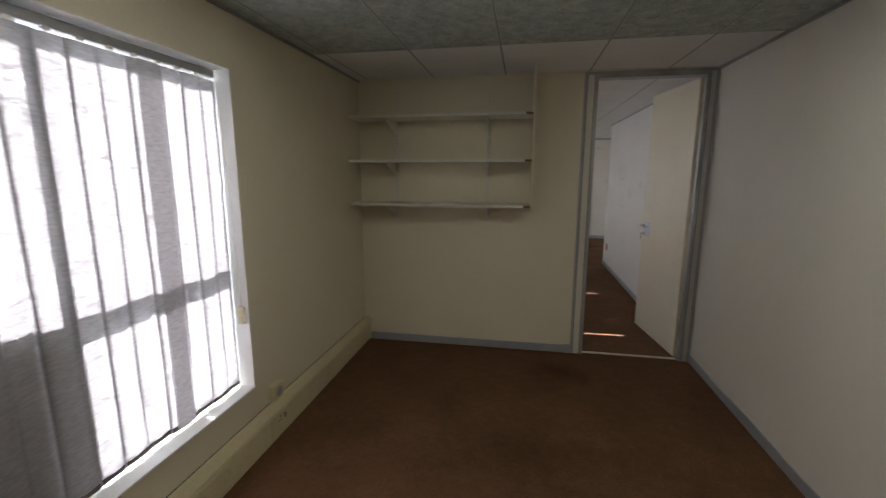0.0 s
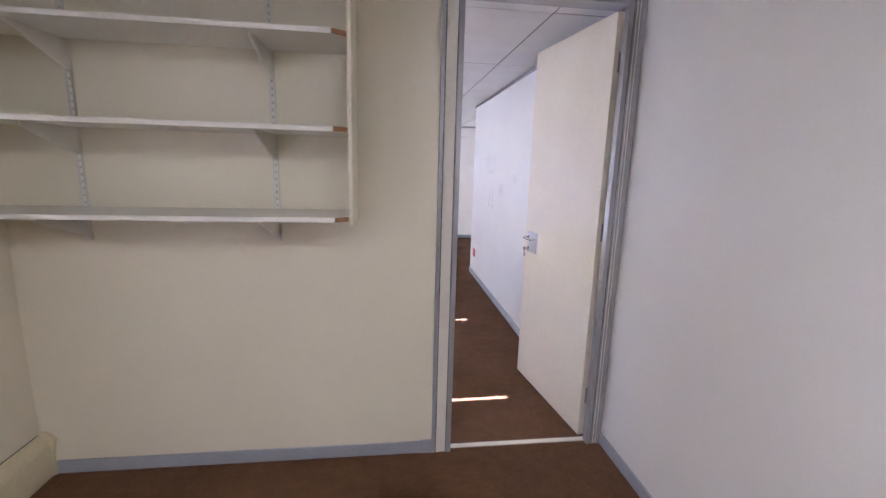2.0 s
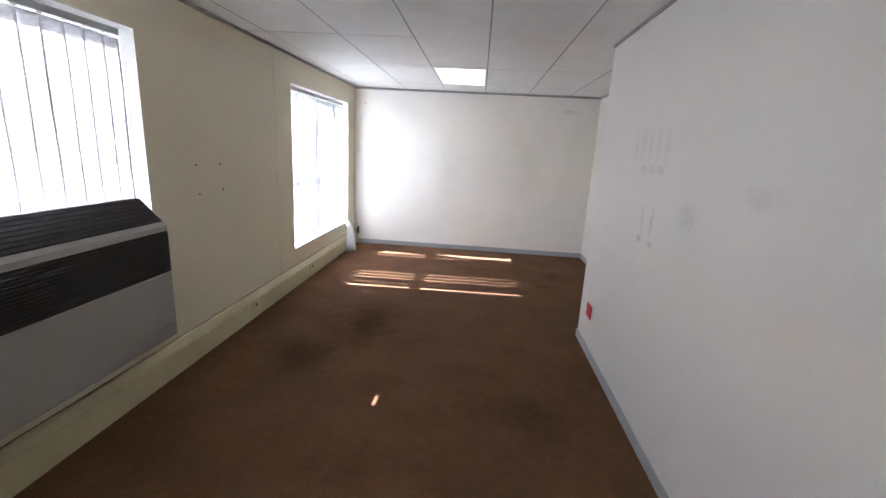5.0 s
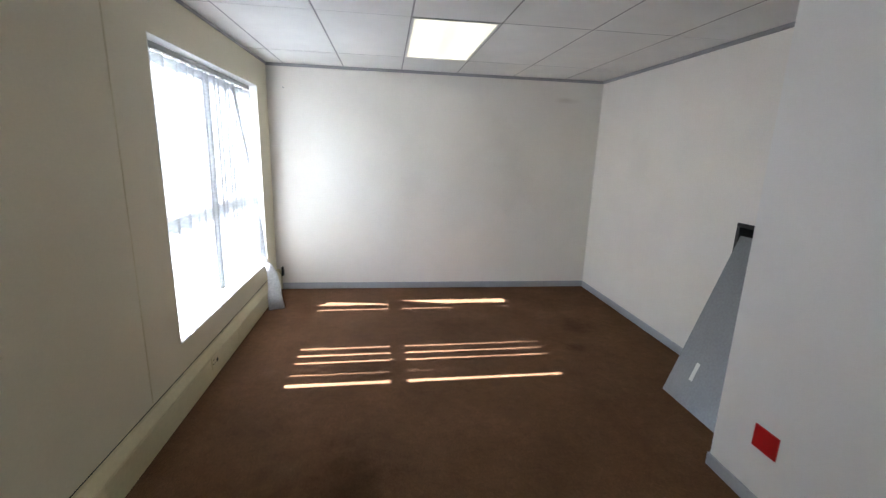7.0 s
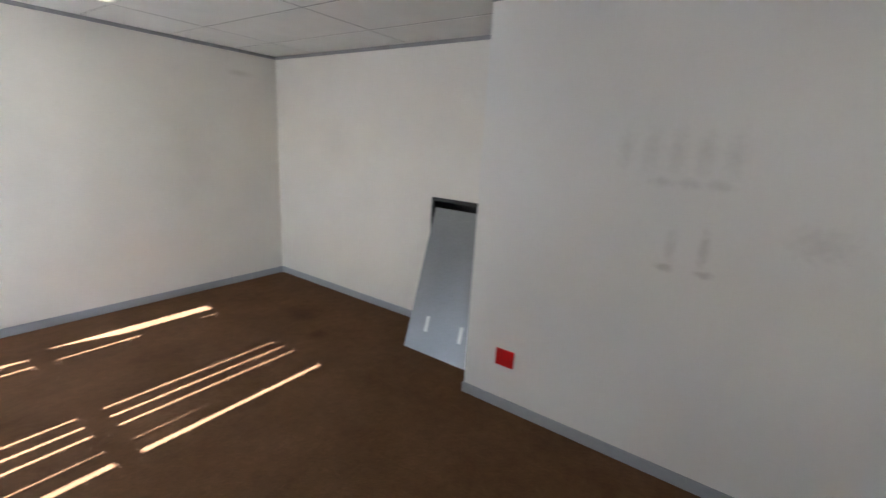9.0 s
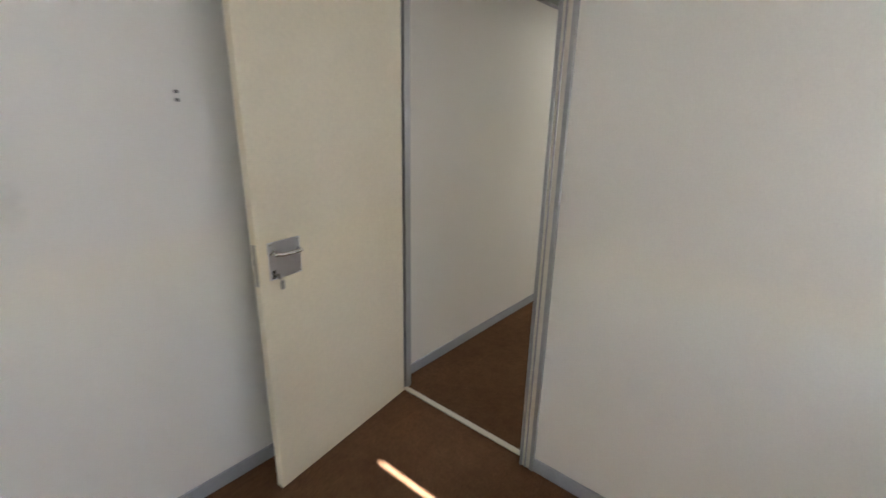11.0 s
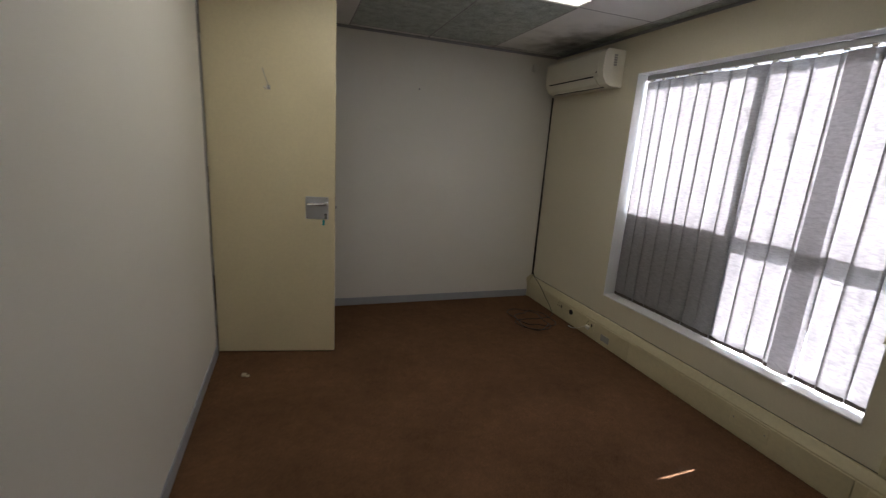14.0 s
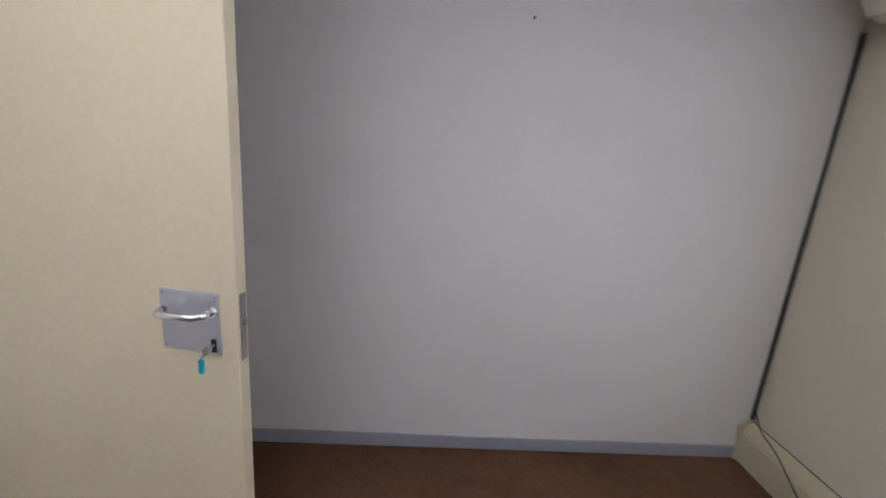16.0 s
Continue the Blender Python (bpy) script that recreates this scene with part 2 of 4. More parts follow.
ghost += [((0, 3.02, 1.26), (0.2, 0.035, 0.13), 0.9, 0.4), ((0, 3.16, 1.25), (0.2, 0.04, 0.13), 0.9, 0.28), ((0, 3.17, 1.145), (0.2, 0.06, 0.03), 0.8, 0.5),
          ((0, 3.0, 1.14), (0.2, 0.05, 0.03), 0.8, 0.5), ((0, 2.62, 1.36), (0.2, 0.16, 0.11), 1.0, 0.3), ((0, 2.1, 1.5), (0.2, 0.18, 0.07), 1.0, 0.22),
          ((0, 1.55, 1.36), (0.2, 0.05, 0.1), 1.0, 0.22)]
add_stains(M_WALL_EB, ghost, (0.55, 0.53, 0.52), 30.0)
add_stains(M_WALL_N, [((-0.3, 7.42, 1.55), (0.5, 0.5, 0.8), 1.2, 0.3), ((0.3, 7.42, 2.25), (0.2, 0.5, 0.05), 0.9, 0.5), ((-1.5, 7.42, 1.3), (0.35, 0.5, 1.0), 1.2, 0.2),
                      ((0.735, 6.4, 1.6), (0.3, 0.4, 0.4), 1.2, 0.2)], (0.68, 0.65, 0.6), 4.0)
add_stains(M_TILE, [((-2.85, -4.3, 2.48), (0.5, 0.75, 0.3), 1.3, 0.9)], (0.12, 0.12, 0.10), 8.0)
add_stains(M_TILE_OLD, [((-2.85, -4.3, 2.48), (0.5, 0.75, 0.3), 1.3, 0.9)], (0.12, 0.12, 0.10), 8.0)
add_stains(M_TRUNK, [((-2.95, 4.2, 0.2), (0.1, 0.5, 0.05), 1.0, 0.4), ((-2.95, -1.5, 0.1), (0.1, 0.6, 0.05), 1.0, 0.4), ((-2.95, -3.2, 0.12), (0.1, 0.4, 0.05), 1.0, 0.4)],
           (0.55, 0.5, 0.4), 25.0)


# ---- mesh helpers ----
class Shape:
    """Collects boxes, rods and strips into one mesh."""

    def __init__(self):
        self.bm = bmesh.new()

    def box(self, a, b, bevel=0.0, mi=0, segments=1):
        made = bmesh.ops.create_cube(self.bm, size=1)["verts"]
        for v in made:
            v.co = [(a[i] + b[i]) / 2 + v.co[i] * (b[i] - a[i]) for i in range(3)]
        faces = {f for v in made for f in v.link_faces}
        for f in faces:
            f.material_index = mi
        if bevel:
            edges = list({e for f in faces for e in f.edges})
            bmesh.ops.bevel(self.bm, geom=edges, offset=bevel, segments=segments, affect="EDGES", profile=0.5)
        return self

    def rod(self, points, r, n=8, mi=0):
        pts = [Vector(p) for p in points]
        rings = []
        for i, p in enumerate(pts):
            d = (pts[min(i + 1, len(pts) - 1)] - pts[max(i - 1, 0)]).normalized()
            q = d.to_track_quat("Z", "Y")
            rings.append([self.bm.verts.new(p + q @ Vector((r * math.cos(6.2832 * k / n), r * math.sin(6.2832 * k / n), 0))) for k in range(n)])
        for a, b in zip(rings, rings[1:]):
            for k in range(n):
                f = self.bm.faces.new((a[k], a[(k + 1) % n], b[(k + 1) % n], b[k]))
                f.material_index, f.smooth = mi, True
        for ring in (rings[0][::-1], rings[-1]):
            self.bm.faces.new(ring).material_index = mi
        return self

    def prism(self, outline, axis, lo, hi, mi=0, smooth=False):
        """An outline of (u, v) swept along an axis: 'y' takes (x, z), 'x' takes (y, z), 'z' takes (x, y)."""
        def at(u, v, w):
            return {"y": (u, w, v), "x": (w, u, v), "z": (u, v, w)}[axis]
        a = [self.bm.verts.new(at(u, v, lo)) for u, v in outline]
        b = [self.bm.verts.new(at(u, v, hi)) for u, v in outline]
        n = len(a)
        fs = [self.bm.faces.new((a[i], a[(i + 1) % n], b[(i + 1) % n], b[i])) for i in range(n)]
        for f in fs:
            f.smooth = smooth
        fs += [self.bm.faces.new(a[::-1]), self.bm.faces.new(b)]
        for f in fs:
            f.material_index = mi
        return self

    def done(self, name, mats, parent=None, origin=None, local=False):
        o = Vector(origin) if origin else Vector((0, 0, 0))
        if parent is not None and not local:
            o = parent.matrix_basis.translation.copy()
        if o.length:
            bmesh.ops.translate(self.bm, vec=-o, verts=self.bm.verts)
        bmesh.ops.recalc_face_normals(self.bm, faces=self.bm.faces)
        me = bpy.data.meshes.new(name)
        self.bm.to_mesh(me)
        self.bm.free()
        for m in mats if isinstance(mats, (list, tuple)) else [mats]:
            me.materials.append(m)
        ob = new(name, me)
        if parent is not None:
            ob.parent = parent
        elif origin:
            ob.location = origin
        return ob


def base(name, m, label, category, group=""):
    """An empty at a thing's base, to carry its parts."""
    e = new(name)
    e.empty_display_size = 0.1
    e.matrix_basis = m
    return tagged(e, label, category, group)


def setting(ob, label="", category=""):
    return tagged(ob, label, category, kind="structure")


# ---- the plan ----
XW, XE, XE2 = -3.02, 0.0, 0.735      # west wall, east wall, recessed east wall
YS, YN, YC = -4.765, 7.42, 4.26      # south wall, north wall, convex corner
H = 2.48                             # ceiling
TOP = 2.75                           # underside of the roof
WO = XW - 0.24                       # outer face of the west wall
WINDOWS = {"a": (-3.62, -1.81, 0.405, 2.18), "b": (0.42, 3.0, 1.10, 2.19), "c": (5.07, 7.055, 0.415, 2.20)}

setting(Shape().box((-3.01, -6.0, -0.12), (1.6, 7.42, 0.0)).done("floor", M_CARPET), "worn brown carpet with dark stains", "floor")


def west_wall():
    s = Shape()
    spans = sorted(WINDOWS.values())
    y = -6.0
    for y0, y1, z0, z1 in spans:
        s.box((WO, y, -0.3), (XW, y0, TOP))
        s.box((WO, y0, -0.3), (XW, y1, z0))
        s.box((WO, y0, z1), (XW, y1, TOP))
        y = y1
    s.box((WO, y, -0.3), (XW, YN + 0.15, TOP))
    w = setting(s.done("wall_west", M_WALL_A), "cream painted wall with windows", "wall")
    for y0, y1, z0, z1 in spans:
        r = Shape()
        t = 0.004
        r.box((XW - 0.15, y0, z0), (XW + 0.002, y0 + t, z1)).box((XW - 0.15, y1 - t, z0), (XW + 0.002, y1, z1))
        r.box((XW - 0.15, y0 + t, z1 - t), (XW + 0.002, y1 - t, z1)).box((XW - 0.15, y0 + t, z0), (XW + 0.012, y1 - t, z0 + 0.012), 0.003)
        setting(r.done("window_reveal", M_REVEAL), "glossy white window reveal and sill", "window reveal")


west_wall()
setting(Shape().box((XW, YS - 0.12, 0), (0.1, YS, TOP)).done("wall_south", M_WALL_E), "plain off-white painted wall", "wall")
setting(Shape().box((XE, -3.93, 0), (0.1, 0.04, TOP)).box((XE, YS, 0), (0.1, -4.75, TOP)).box((XE, -4.75, 2.42), (0.1, -3.93, TOP))
        .done("wall_east_office", M_WALL_E), "off-white vinyl-faced partition wall", "wall")
setting(Shape().box((XE, 0.04, 0), (0.1, YC, TOP)).done("wall_east_hall", M_WALL_EB), "off-white partition wall with faint grey marks", "wall")
setting(Shape().box((0.1, YC - 0.1, 0), (XE2, YC - 0.002, TOP)).done("wall_return", M_WALL_EB), "off-white return wall", "wall")
HOLE = (4.42, 5.165, 0.30, 1.205)
setting(Shape().box((XE2, YC - 0.1, 0), (XE2 + 0.1, HOLE[0], TOP)).box((XE2, HOLE[1], 0), (XE2 + 0.1, YN, TOP))
        .box((XE2, HOLE[0], HOLE[3]), (XE2 + 0.1, HOLE[1], TOP)).box((XE2, HOLE[0], 0), (XE2 + 0.1, HOLE[1], HOLE[2]))
        .done("wall_east_recess", M_WALL_N), "off-white wall with a rough cut-out", "wall")
setting(Shape().box((XW, YN, 0), (XE2 + 0.1, YN + 0.15, TOP)).done("wall_north", M_WALL_N), "off-white plastered wall with faint stains", "wall")
DX0, DX1 = -0.925, -0.085            # doorway between the rooms
for name, ya, yb, paint, tone in (("wall_partition_office", 0.0, 0.04, M_WALL_A, "cream"), ("wall_partition_hall", 0.04, 0.08, M_WALL_E, "off-white")):
    setting(Shape().box((XW, ya, 0), (DX0 - 0.045, yb, TOP)).box((DX1 + 0.045, ya, 0), (XE, yb, TOP)).box((DX0 - 0.045, ya, 2.445), (DX1 + 0.045, yb, TOP))
            .done(name, paint), tone + " painted face of the partition wall", "wall")
# plain walls that close the passage behind the office door
setting(Shape().box((1.4, -6.0, 0), (1.5, -2.9, TOP)).box((0.1, -3.0, 0), (1.4, -2.9, TOP)).box((0.1, -6.0, 0), (1.4, -5.9, TOP)).box((0.0, -5.9, 0), (0.1, YS - 0.12, TOP))
        .done("wall_passage", M_WALL_E), "plain off-white passage wall", "wall")
setting(Shape().box((WO - 0.3, -6.2, TOP), (1.8, YN + 0.3, TOP + 0.25)).done("roof", M_OUTER), "flat concrete roof slab", "roof")
setting(Shape().box((-400, -400, -0.6), (400, 400, -0.35)).done("ground", M_GROUND), "pale concrete paving outside", "ground")


# ---- ceilings: laid-in boards, bars and the openings for the lamps ----
def ceiling(name, xs, ys, lamps, old, seed):
    rnd = random.Random(seed)
    s = Shape()
    for i in range(len(xs) - 1):
        for j in range(len(ys) - 1):
            if (i, j) in lamps:
                continue
            g = 0.006
            dz = rnd.uniform(0, 0.003)
            s.box((xs[i] + g, ys[j] + g, H + dz), (xs[i + 1] - g, ys[j + 1] - g, H + 0.014 + dz), 0.0015, 1 if (i, j) in old else 0)
    for x in xs[1:-1]:
        s.box((x - 0.012, ys[0], H + 0.004), (x + 0.012, ys[-1], H + 0.012), 0, 2)
    for y in ys[1:-1]:
        s.box((xs[0], y - 0.012, H + 0.0035), (xs[-1], y + 0.012, H + 0.0125), 0, 2)
    return setting(s.done(name, [M_TILE, M_TILE_OLD, M_TBAR_GREY]), "suspended ceiling of square-edged boards", "ceiling")


XA = [XW, -2.92, -2.31, -1.68, -0.99, -0.38, XE]
YA = [YS, -4.71, -3.45, -2.17, -0.88, 0.0]
XB = [XW, -2.84, -2.22, -1.60, -0.99, -0.345, 0.27, XE2]
YB = [0.08, 0.36, 1.64, 2.92, 4.21, 5.50, 6.77, YN]
ceiling("ceiling_office", XA, YA, {(4, 2), (2, 2)}, {(i, 3) for i in range(6)} | {(2, 1), (0, 1), (0, 2), (3, 1)}, 4)
ceiling("ceiling_hall", XB, YB, {(3, 2), (3, 5)}, set(), 5)
setting(Shape().box((0.1, -5.9, H), (1.4, -3.0, H + 0.02)).done("ceiling_passage", M_TILE), "plain passage ceiling", "ceiling")


def ceiling_lamp(x0, x1, y0, y1, glowing, where):
    e = base("ceiling_lamp", pose((x0 + x1) / 2, (y0 + y1) / 2, H), "recessed fluorescent ceiling lamp with a pale " + where + " diffuser", "ceiling lamp", "ceiling lamps")
    f = Shape()
    t = 0.022
    f.box((x0 + 0.004, y0 + 0.004, H - 0.003), (x0 + t, y1 - 0.004, H + 0.03), 0.002).box((x1 - t, y0 + 0.004, H - 0.003), (x1 - 0.004, y1 - 0.004, H + 0.03), 0.002)
    f.box((x0 + t, y0 + 0.004, H - 0.003), (x1 - t, y0 + t, H + 0.03), 0.002).box((x0 + t, y1 - t, H - 0.003), (x1 - t, y1 - 0.004, H + 0.03), 0.002)
    f.box((x0 + 0.004, y0 + 0.004, H + 0.032), (x1 - 0.004, y1 - 0.004, H + 0.09), 0.005)
    f.done("frame", M_TBAR, e)
    Shape().box((x0 + t, y0 + t, H + 0.003), (x1 - t, y1 - t, H + 0.009), 0.002).done("diffuser", glowing, e)


ceiling_lamp(XA[4], XA[5], YA[2], YA[3], M_LAMP_A, "white")
ceiling_lamp(XA[2], XA[3], YA[2], YA[3], M_LAMP_A, "white")
ceiling_lamp(XB[3], XB[4], YB[2], YB[3], M_LAMP_B, "yellow")
ceiling_lamp(XB[3], XB[4], YB[5], YB[6], M_LAMP_B, "yellow")

# ---- trims ----
C = 0.022
setting(Shape().box((XW, YN - 0.02, H - 0.03), (XE2, YN, H - 0.001), 0.002).box((XE2 - 0.02, YC, H - 0.03), (XE2, YN - 0.02, H - 0.001), 0.002)
        .box((XW, 0.08, H - C), (XW + 0.015, YN - 0.02, H - 0.001), 0.002).box((XE - 0.014, 0.08, H - C), (XE, YC, H - 0.001), 0.002)
        .done("ceiling_trim_hall", M_CORNICE), "grey metal edge angle under the ceiling", "trim")
setting(Shape().box((XW, YS, H - C), (XE, YS + 0.015, H - 0.001), 0.002).box((XW, YS + 0.015, H - C), (XW + 0.012, 0.0, H - 0.001), 0.002)
        .box((XE - 0.012, YS + 0.015, H - C), (XE, 0.0, H - 0.001), 0.002).done("ceiling_trim_office", M_CORNICE), "grey metal edge angle under the ceiling", "trim")
SK, SD = 0.074, 0.011


def skirting(name, runs):
    s = Shape()
    for a, b in runs:
        s.box(a, b, 0.003)
    setting(s.done(name, M_SKIRT), "grey plastic skirting board", "baseboard")


skirting("baseboard_office", [((XW + 0.062, -SD, 0), (-1.09, 0, SK)), ((-1.09, -SD - 0.004, 0), (-1.02, 0, SK + 0.006)), ((XE - SD, -3.93, 0), (XE, -SD, SK)), ((XW + 0.062, YS, 0), (XE, YS + SD, SK))])
skirting("baseboard_hall", [((XE - SD, 0.12, 0), (XE, YC + SD, SK)), ((XE, YC - 0.002, 0), (XE2, YC + SD, SK)), ((XE2 - SD, YC + SD, 0), (XE2, YN - SD, SK)),
                            ((XW + 0.062, YN - SD, 0), (XE2, YN, SK)), ((XW + 0.062, 0.08, 0), (-1.02, 0.08 + SD, SK))])


CAP = [(XW, 0), (XW + 0.058, 0), (XW + 0.058, 0.11), (XW + 0.064, 0.15), (XW + 0.074, 0.185), (XW + 0.074, 0.205), (XW + 0.04, 0.238), (XW, 0.243)]


def trunking(name, y0, y1, joints):
    """Steel cable duct along the foot of the window wall, with a lid that stands proud."""
    e = base(name, pose(XW, (y0 + y1) / 2, 0), "cream painted steel cable trunking along the wall foot", "cable trunking", "cable trunking")
    edges = [y0, *joints, y1]
    for a, b in zip(edges, edges[1:]):
        Shape().prism([(XW, 0.0), (XW + 0.046, 0.0), (XW + 0.046, 0.176), (XW + 0.018, 0.226), (XW, 0.228)], "y", a, b).done("body", M_TRUNK, e)
        Shape().box((XW + 0.0465, a + 0.002, 0.012), (XW + 0.052, b - 0.002, 0.168), 0.002).done("cover", M_TRUNK, e)
    # solid black strip drawn for the shade in the gap between duct and wall
    Shape().box((XW + 0.0005, y0, 0.2265), (XW + 0.005, y1, 0.2300)).done("gap_shade", M_BLACK, e)
    Shape().prism(CAP, "y", y1 - 0.02, y1 - 0.002).done("end_cap", M_TRUNK, e)
    Shape().prism(CAP, "y", y0 + 0.002, y0 + 0.02).done("end_cap", M_TRUNK, e)
    return e


TA = trunking("cable_trunking", YS + 0.001, -0.001, [-3.2, -1.75])
TB = trunking("cable_trunking", 0.081, YN - 0.001, [1.6, 4.19, 5.9])


# ---- windows ----
def window(key, n, mullions, transom, board=None):
    y0, y1, z0, z1 = WINDOWS[key]
    x0, x1 = XW - 0.195, XW - 0.150
    e = base("window_%d" % n, pose(x0, (y0 + y1) / 2, z0), "pale aluminium window with fixed panes", "window")
    e["kind"] = "structure"
    f = Shape()
    t = 0.035
    f.box((x0, y0, z0), (x1, y0 + t, z1), 0.004).box((x0, y1 - t, z0), (x1, y1, z1), 0.004)
    f.box((x0, y0 + t, z0), (x1, y1 - t, z0 + t), 0.004).box((x0, y0 + t, z1 - t), (x1, y1 - t, z1), 0.004)
    for m in mullions:
        f.box((x0, m - 0.032, z0 + t), (x1, m + 0.032, z1 - t), 0.004)
    stops = [y0 + t, *[v for m in mullions for v in (m - 0.032, m + 0.032)], y1 - t]
    bays = list(zip(stops[::2], stops[1::2]))
    for a, b in bays:
        if transom:
            f.box((x0, a, transom - 0.036), (x1, b, transom + 0.036), 0.004)
    f.done("frame", M_WINFRAME, e)
    for k, (a, b) in enumerate(bays):
        for lo, hi in ([(z0 + t, transom - 0.036), (transom + 0.036, z1 - t)] if transom else [(z0 + t, z1 - t)]):
            if board == k and lo < 0.6:
                Shape().box((x0 + 0.012, a, lo), (x1 - 0.018, b, hi)).done("panel", M_WINBOARD, e)
                continue
            g = Shape().box((x0 + 0.018, a, lo), (x0 + 0.024, b, hi)).done("pane", M_GLASS, e)
            g.visible_shadow = False


window("a", 1, [-2.70], 1.135, board=0)
window("b", 2, [1.70], None)
window("c", 3, [5.99], 1.185)


def slat(s, y0, y1, z0, z1, lean=0.0, xo=0.0, twist=0.0, taper=0.0, nick=0.0):
    """One blind vane: a shallow curved strip, with its hem. lean moves its foot along y; twist swings its edges in depth; nick narrows its foot."""
    cols, rows = 4, 26
    grid = []
    for r in range(rows + 1):
        v = r / rows
        line = []
        k = min(1, max(0, (0.18 - v) / 0.04))
        for c in range(cols + 1):
            u = c / cols
            bite = k * nick * (c == 0)
            x = XW - 0.085 + xo + 0.006 * math.sin(math.pi * u) + twist * (u - 0.5) + 0.002 * math.sin(7 * v + 3 * u)
            line.append(s.bm.verts.new((x, y0 + (y1 - y0) * u + lean * (1 - v) + taper * v * (2 * u - 1) + bite, z0 + (z1 - z0) * v)))
        grid.append(line)
    for r in range(rows):
        for c in range(cols):
            s.bm.faces.new((grid[r][c], grid[r][c + 1], grid[r + 1][c + 1], grid[r + 1][c])).smooth = True


def vertical_blind(key, fabric, edges, bottom, label, doubles=(), hem=True, seed=1, lap=0.006, taper=0.0, swing=0.0, nicks={}):
    """Vanes between the given edges (start, end), hanging from a rail."""
    y0, y1, z0, z1 = WINDOWS[key]
    rnd = random.Random(seed)
    e = base("vertical_blind", pose(XW - 0.085, (y0 + y1) / 2, z1), label, "blind", "window blinds")
    r = Shape()
    r.box((XW - 0.105, y0 + 0.03, z1 - 0.05), (XW - 0.062, y1 - 0.03, z1 - 0.012), 0.005)
    r.done("rail", M_ALU, e)
    y = y0 + 0.08
    while y < y1 - 0.05:
        Shape().box((XW - 0.075, y - 0.012, z1 - 0.062), (XW - 0.058, y + 0.012, z1 - 0.048), 0.003).done("carrier", M_WHITE, e)
        y += 0.112
    chain = []
    for i, (a, b) in enumerate(edges):
        z = bottom + rnd.uniform(-0.004, 0.004)
        xo = rnd.uniform(-0.003, 0.003) + (0.004 if i % 2 else -0.004)
        s = Shape()
        slat(s, a - lap, b + lap, z, z1 - 0.062, rnd.uniform(-0.0025, 0.0025), xo, swing + rnd.uniform(-0.008, 0.008), taper, nicks.get(i, 0.0))
        ob = s.done("vane", fabric, e)
        mod = ob.modifiers.new("cloth", "SOLIDIFY")
        mod.thickness = 0.0008
        if hem:
            Shape().box((XW - 0.085 + xo - 0.004, a + 0.002, z - 0.002), (XW - 0.085 + xo + 0.008, b - 0.002, z + 0.022), 0.002).done("weight", M_HEM, e)
            chain.append(((a + b) / 2, z))
    for a, b in doubles:
        s = Shape()
        slat(s, a, b, bottom, z1 - 0.062, 0, 0.016)
        s.done("vane", fabric, e)
    if chain:
        c = Shape()
        for (ya, za), (yb, zb) in zip(chain, chain[1:]):
            pts = [(XW - 0.068, ya + (yb - ya) * q / 6, za + 0.004 - 0.02 * math.sin(math.pi * q / 6)) for q in range(7)]
            c.rod(pts, 0.0016, 4)
        c.done("chain", M_WHITE, e)
    return e


def even(a, b, n):
    w = (b - a) / n
    return [(a + i * w, a + (i + 1) * w) for i in range(n)]


cuts = [-3.590, -3.485, -3.382, -3.252, -3.140, -3.036, -2.917, -2.804, -2.688, -2.572, -2.455, -2.330, -2.168, -2.056, -1.932, -1.828]
OFFICE_VANES = list(zip(cuts, cuts[1:]))
vertical_blind("a", M_BLIND, OFFICE_VANES, 0.43, "grey-beige vertical fabric blind, closed, in the office window",
               doubles=[(-2.303, -2.19)], seed=3, taper=0.001, lap=0.0065, nicks={12: 0.019})
vertical_blind("b", M_BLIND, [(0.43, 0.466)] + even(0.500, 2.042, 14) + even(2.074, 2.985, 8), 1.20, "grey-beige vertical fabric blind, closed, above the convector", seed=5)
gaps = [(5.222, 0.040), (5.362, 0.012), (5.55, 0.024), (5.67, 0.024), (5.79, 0.022), (6.68, 0.024), (6.87, 0.125), (7.045, 0.030)]
cuts, y = [], 5.10
for gy, gw in gaps:
    w = gy - gw / 2 - y
    if w > 0.02:
        n = max(1, round(w / 0.115))
        cuts += [(p + (0.0 if q else 0.006), o - (0.0 if q < n - 1 else 0.006)) for q, (p, o) in enumerate(even(y, gy - gw / 2, n))]
    y = gy + gw / 2
vertical_blind("c", M_SHEER, cuts, 0.47, "white sheer vertical blind with uneven vanes, sunlit", hem=False, seed=8, taper=0.009, swing=0.05)


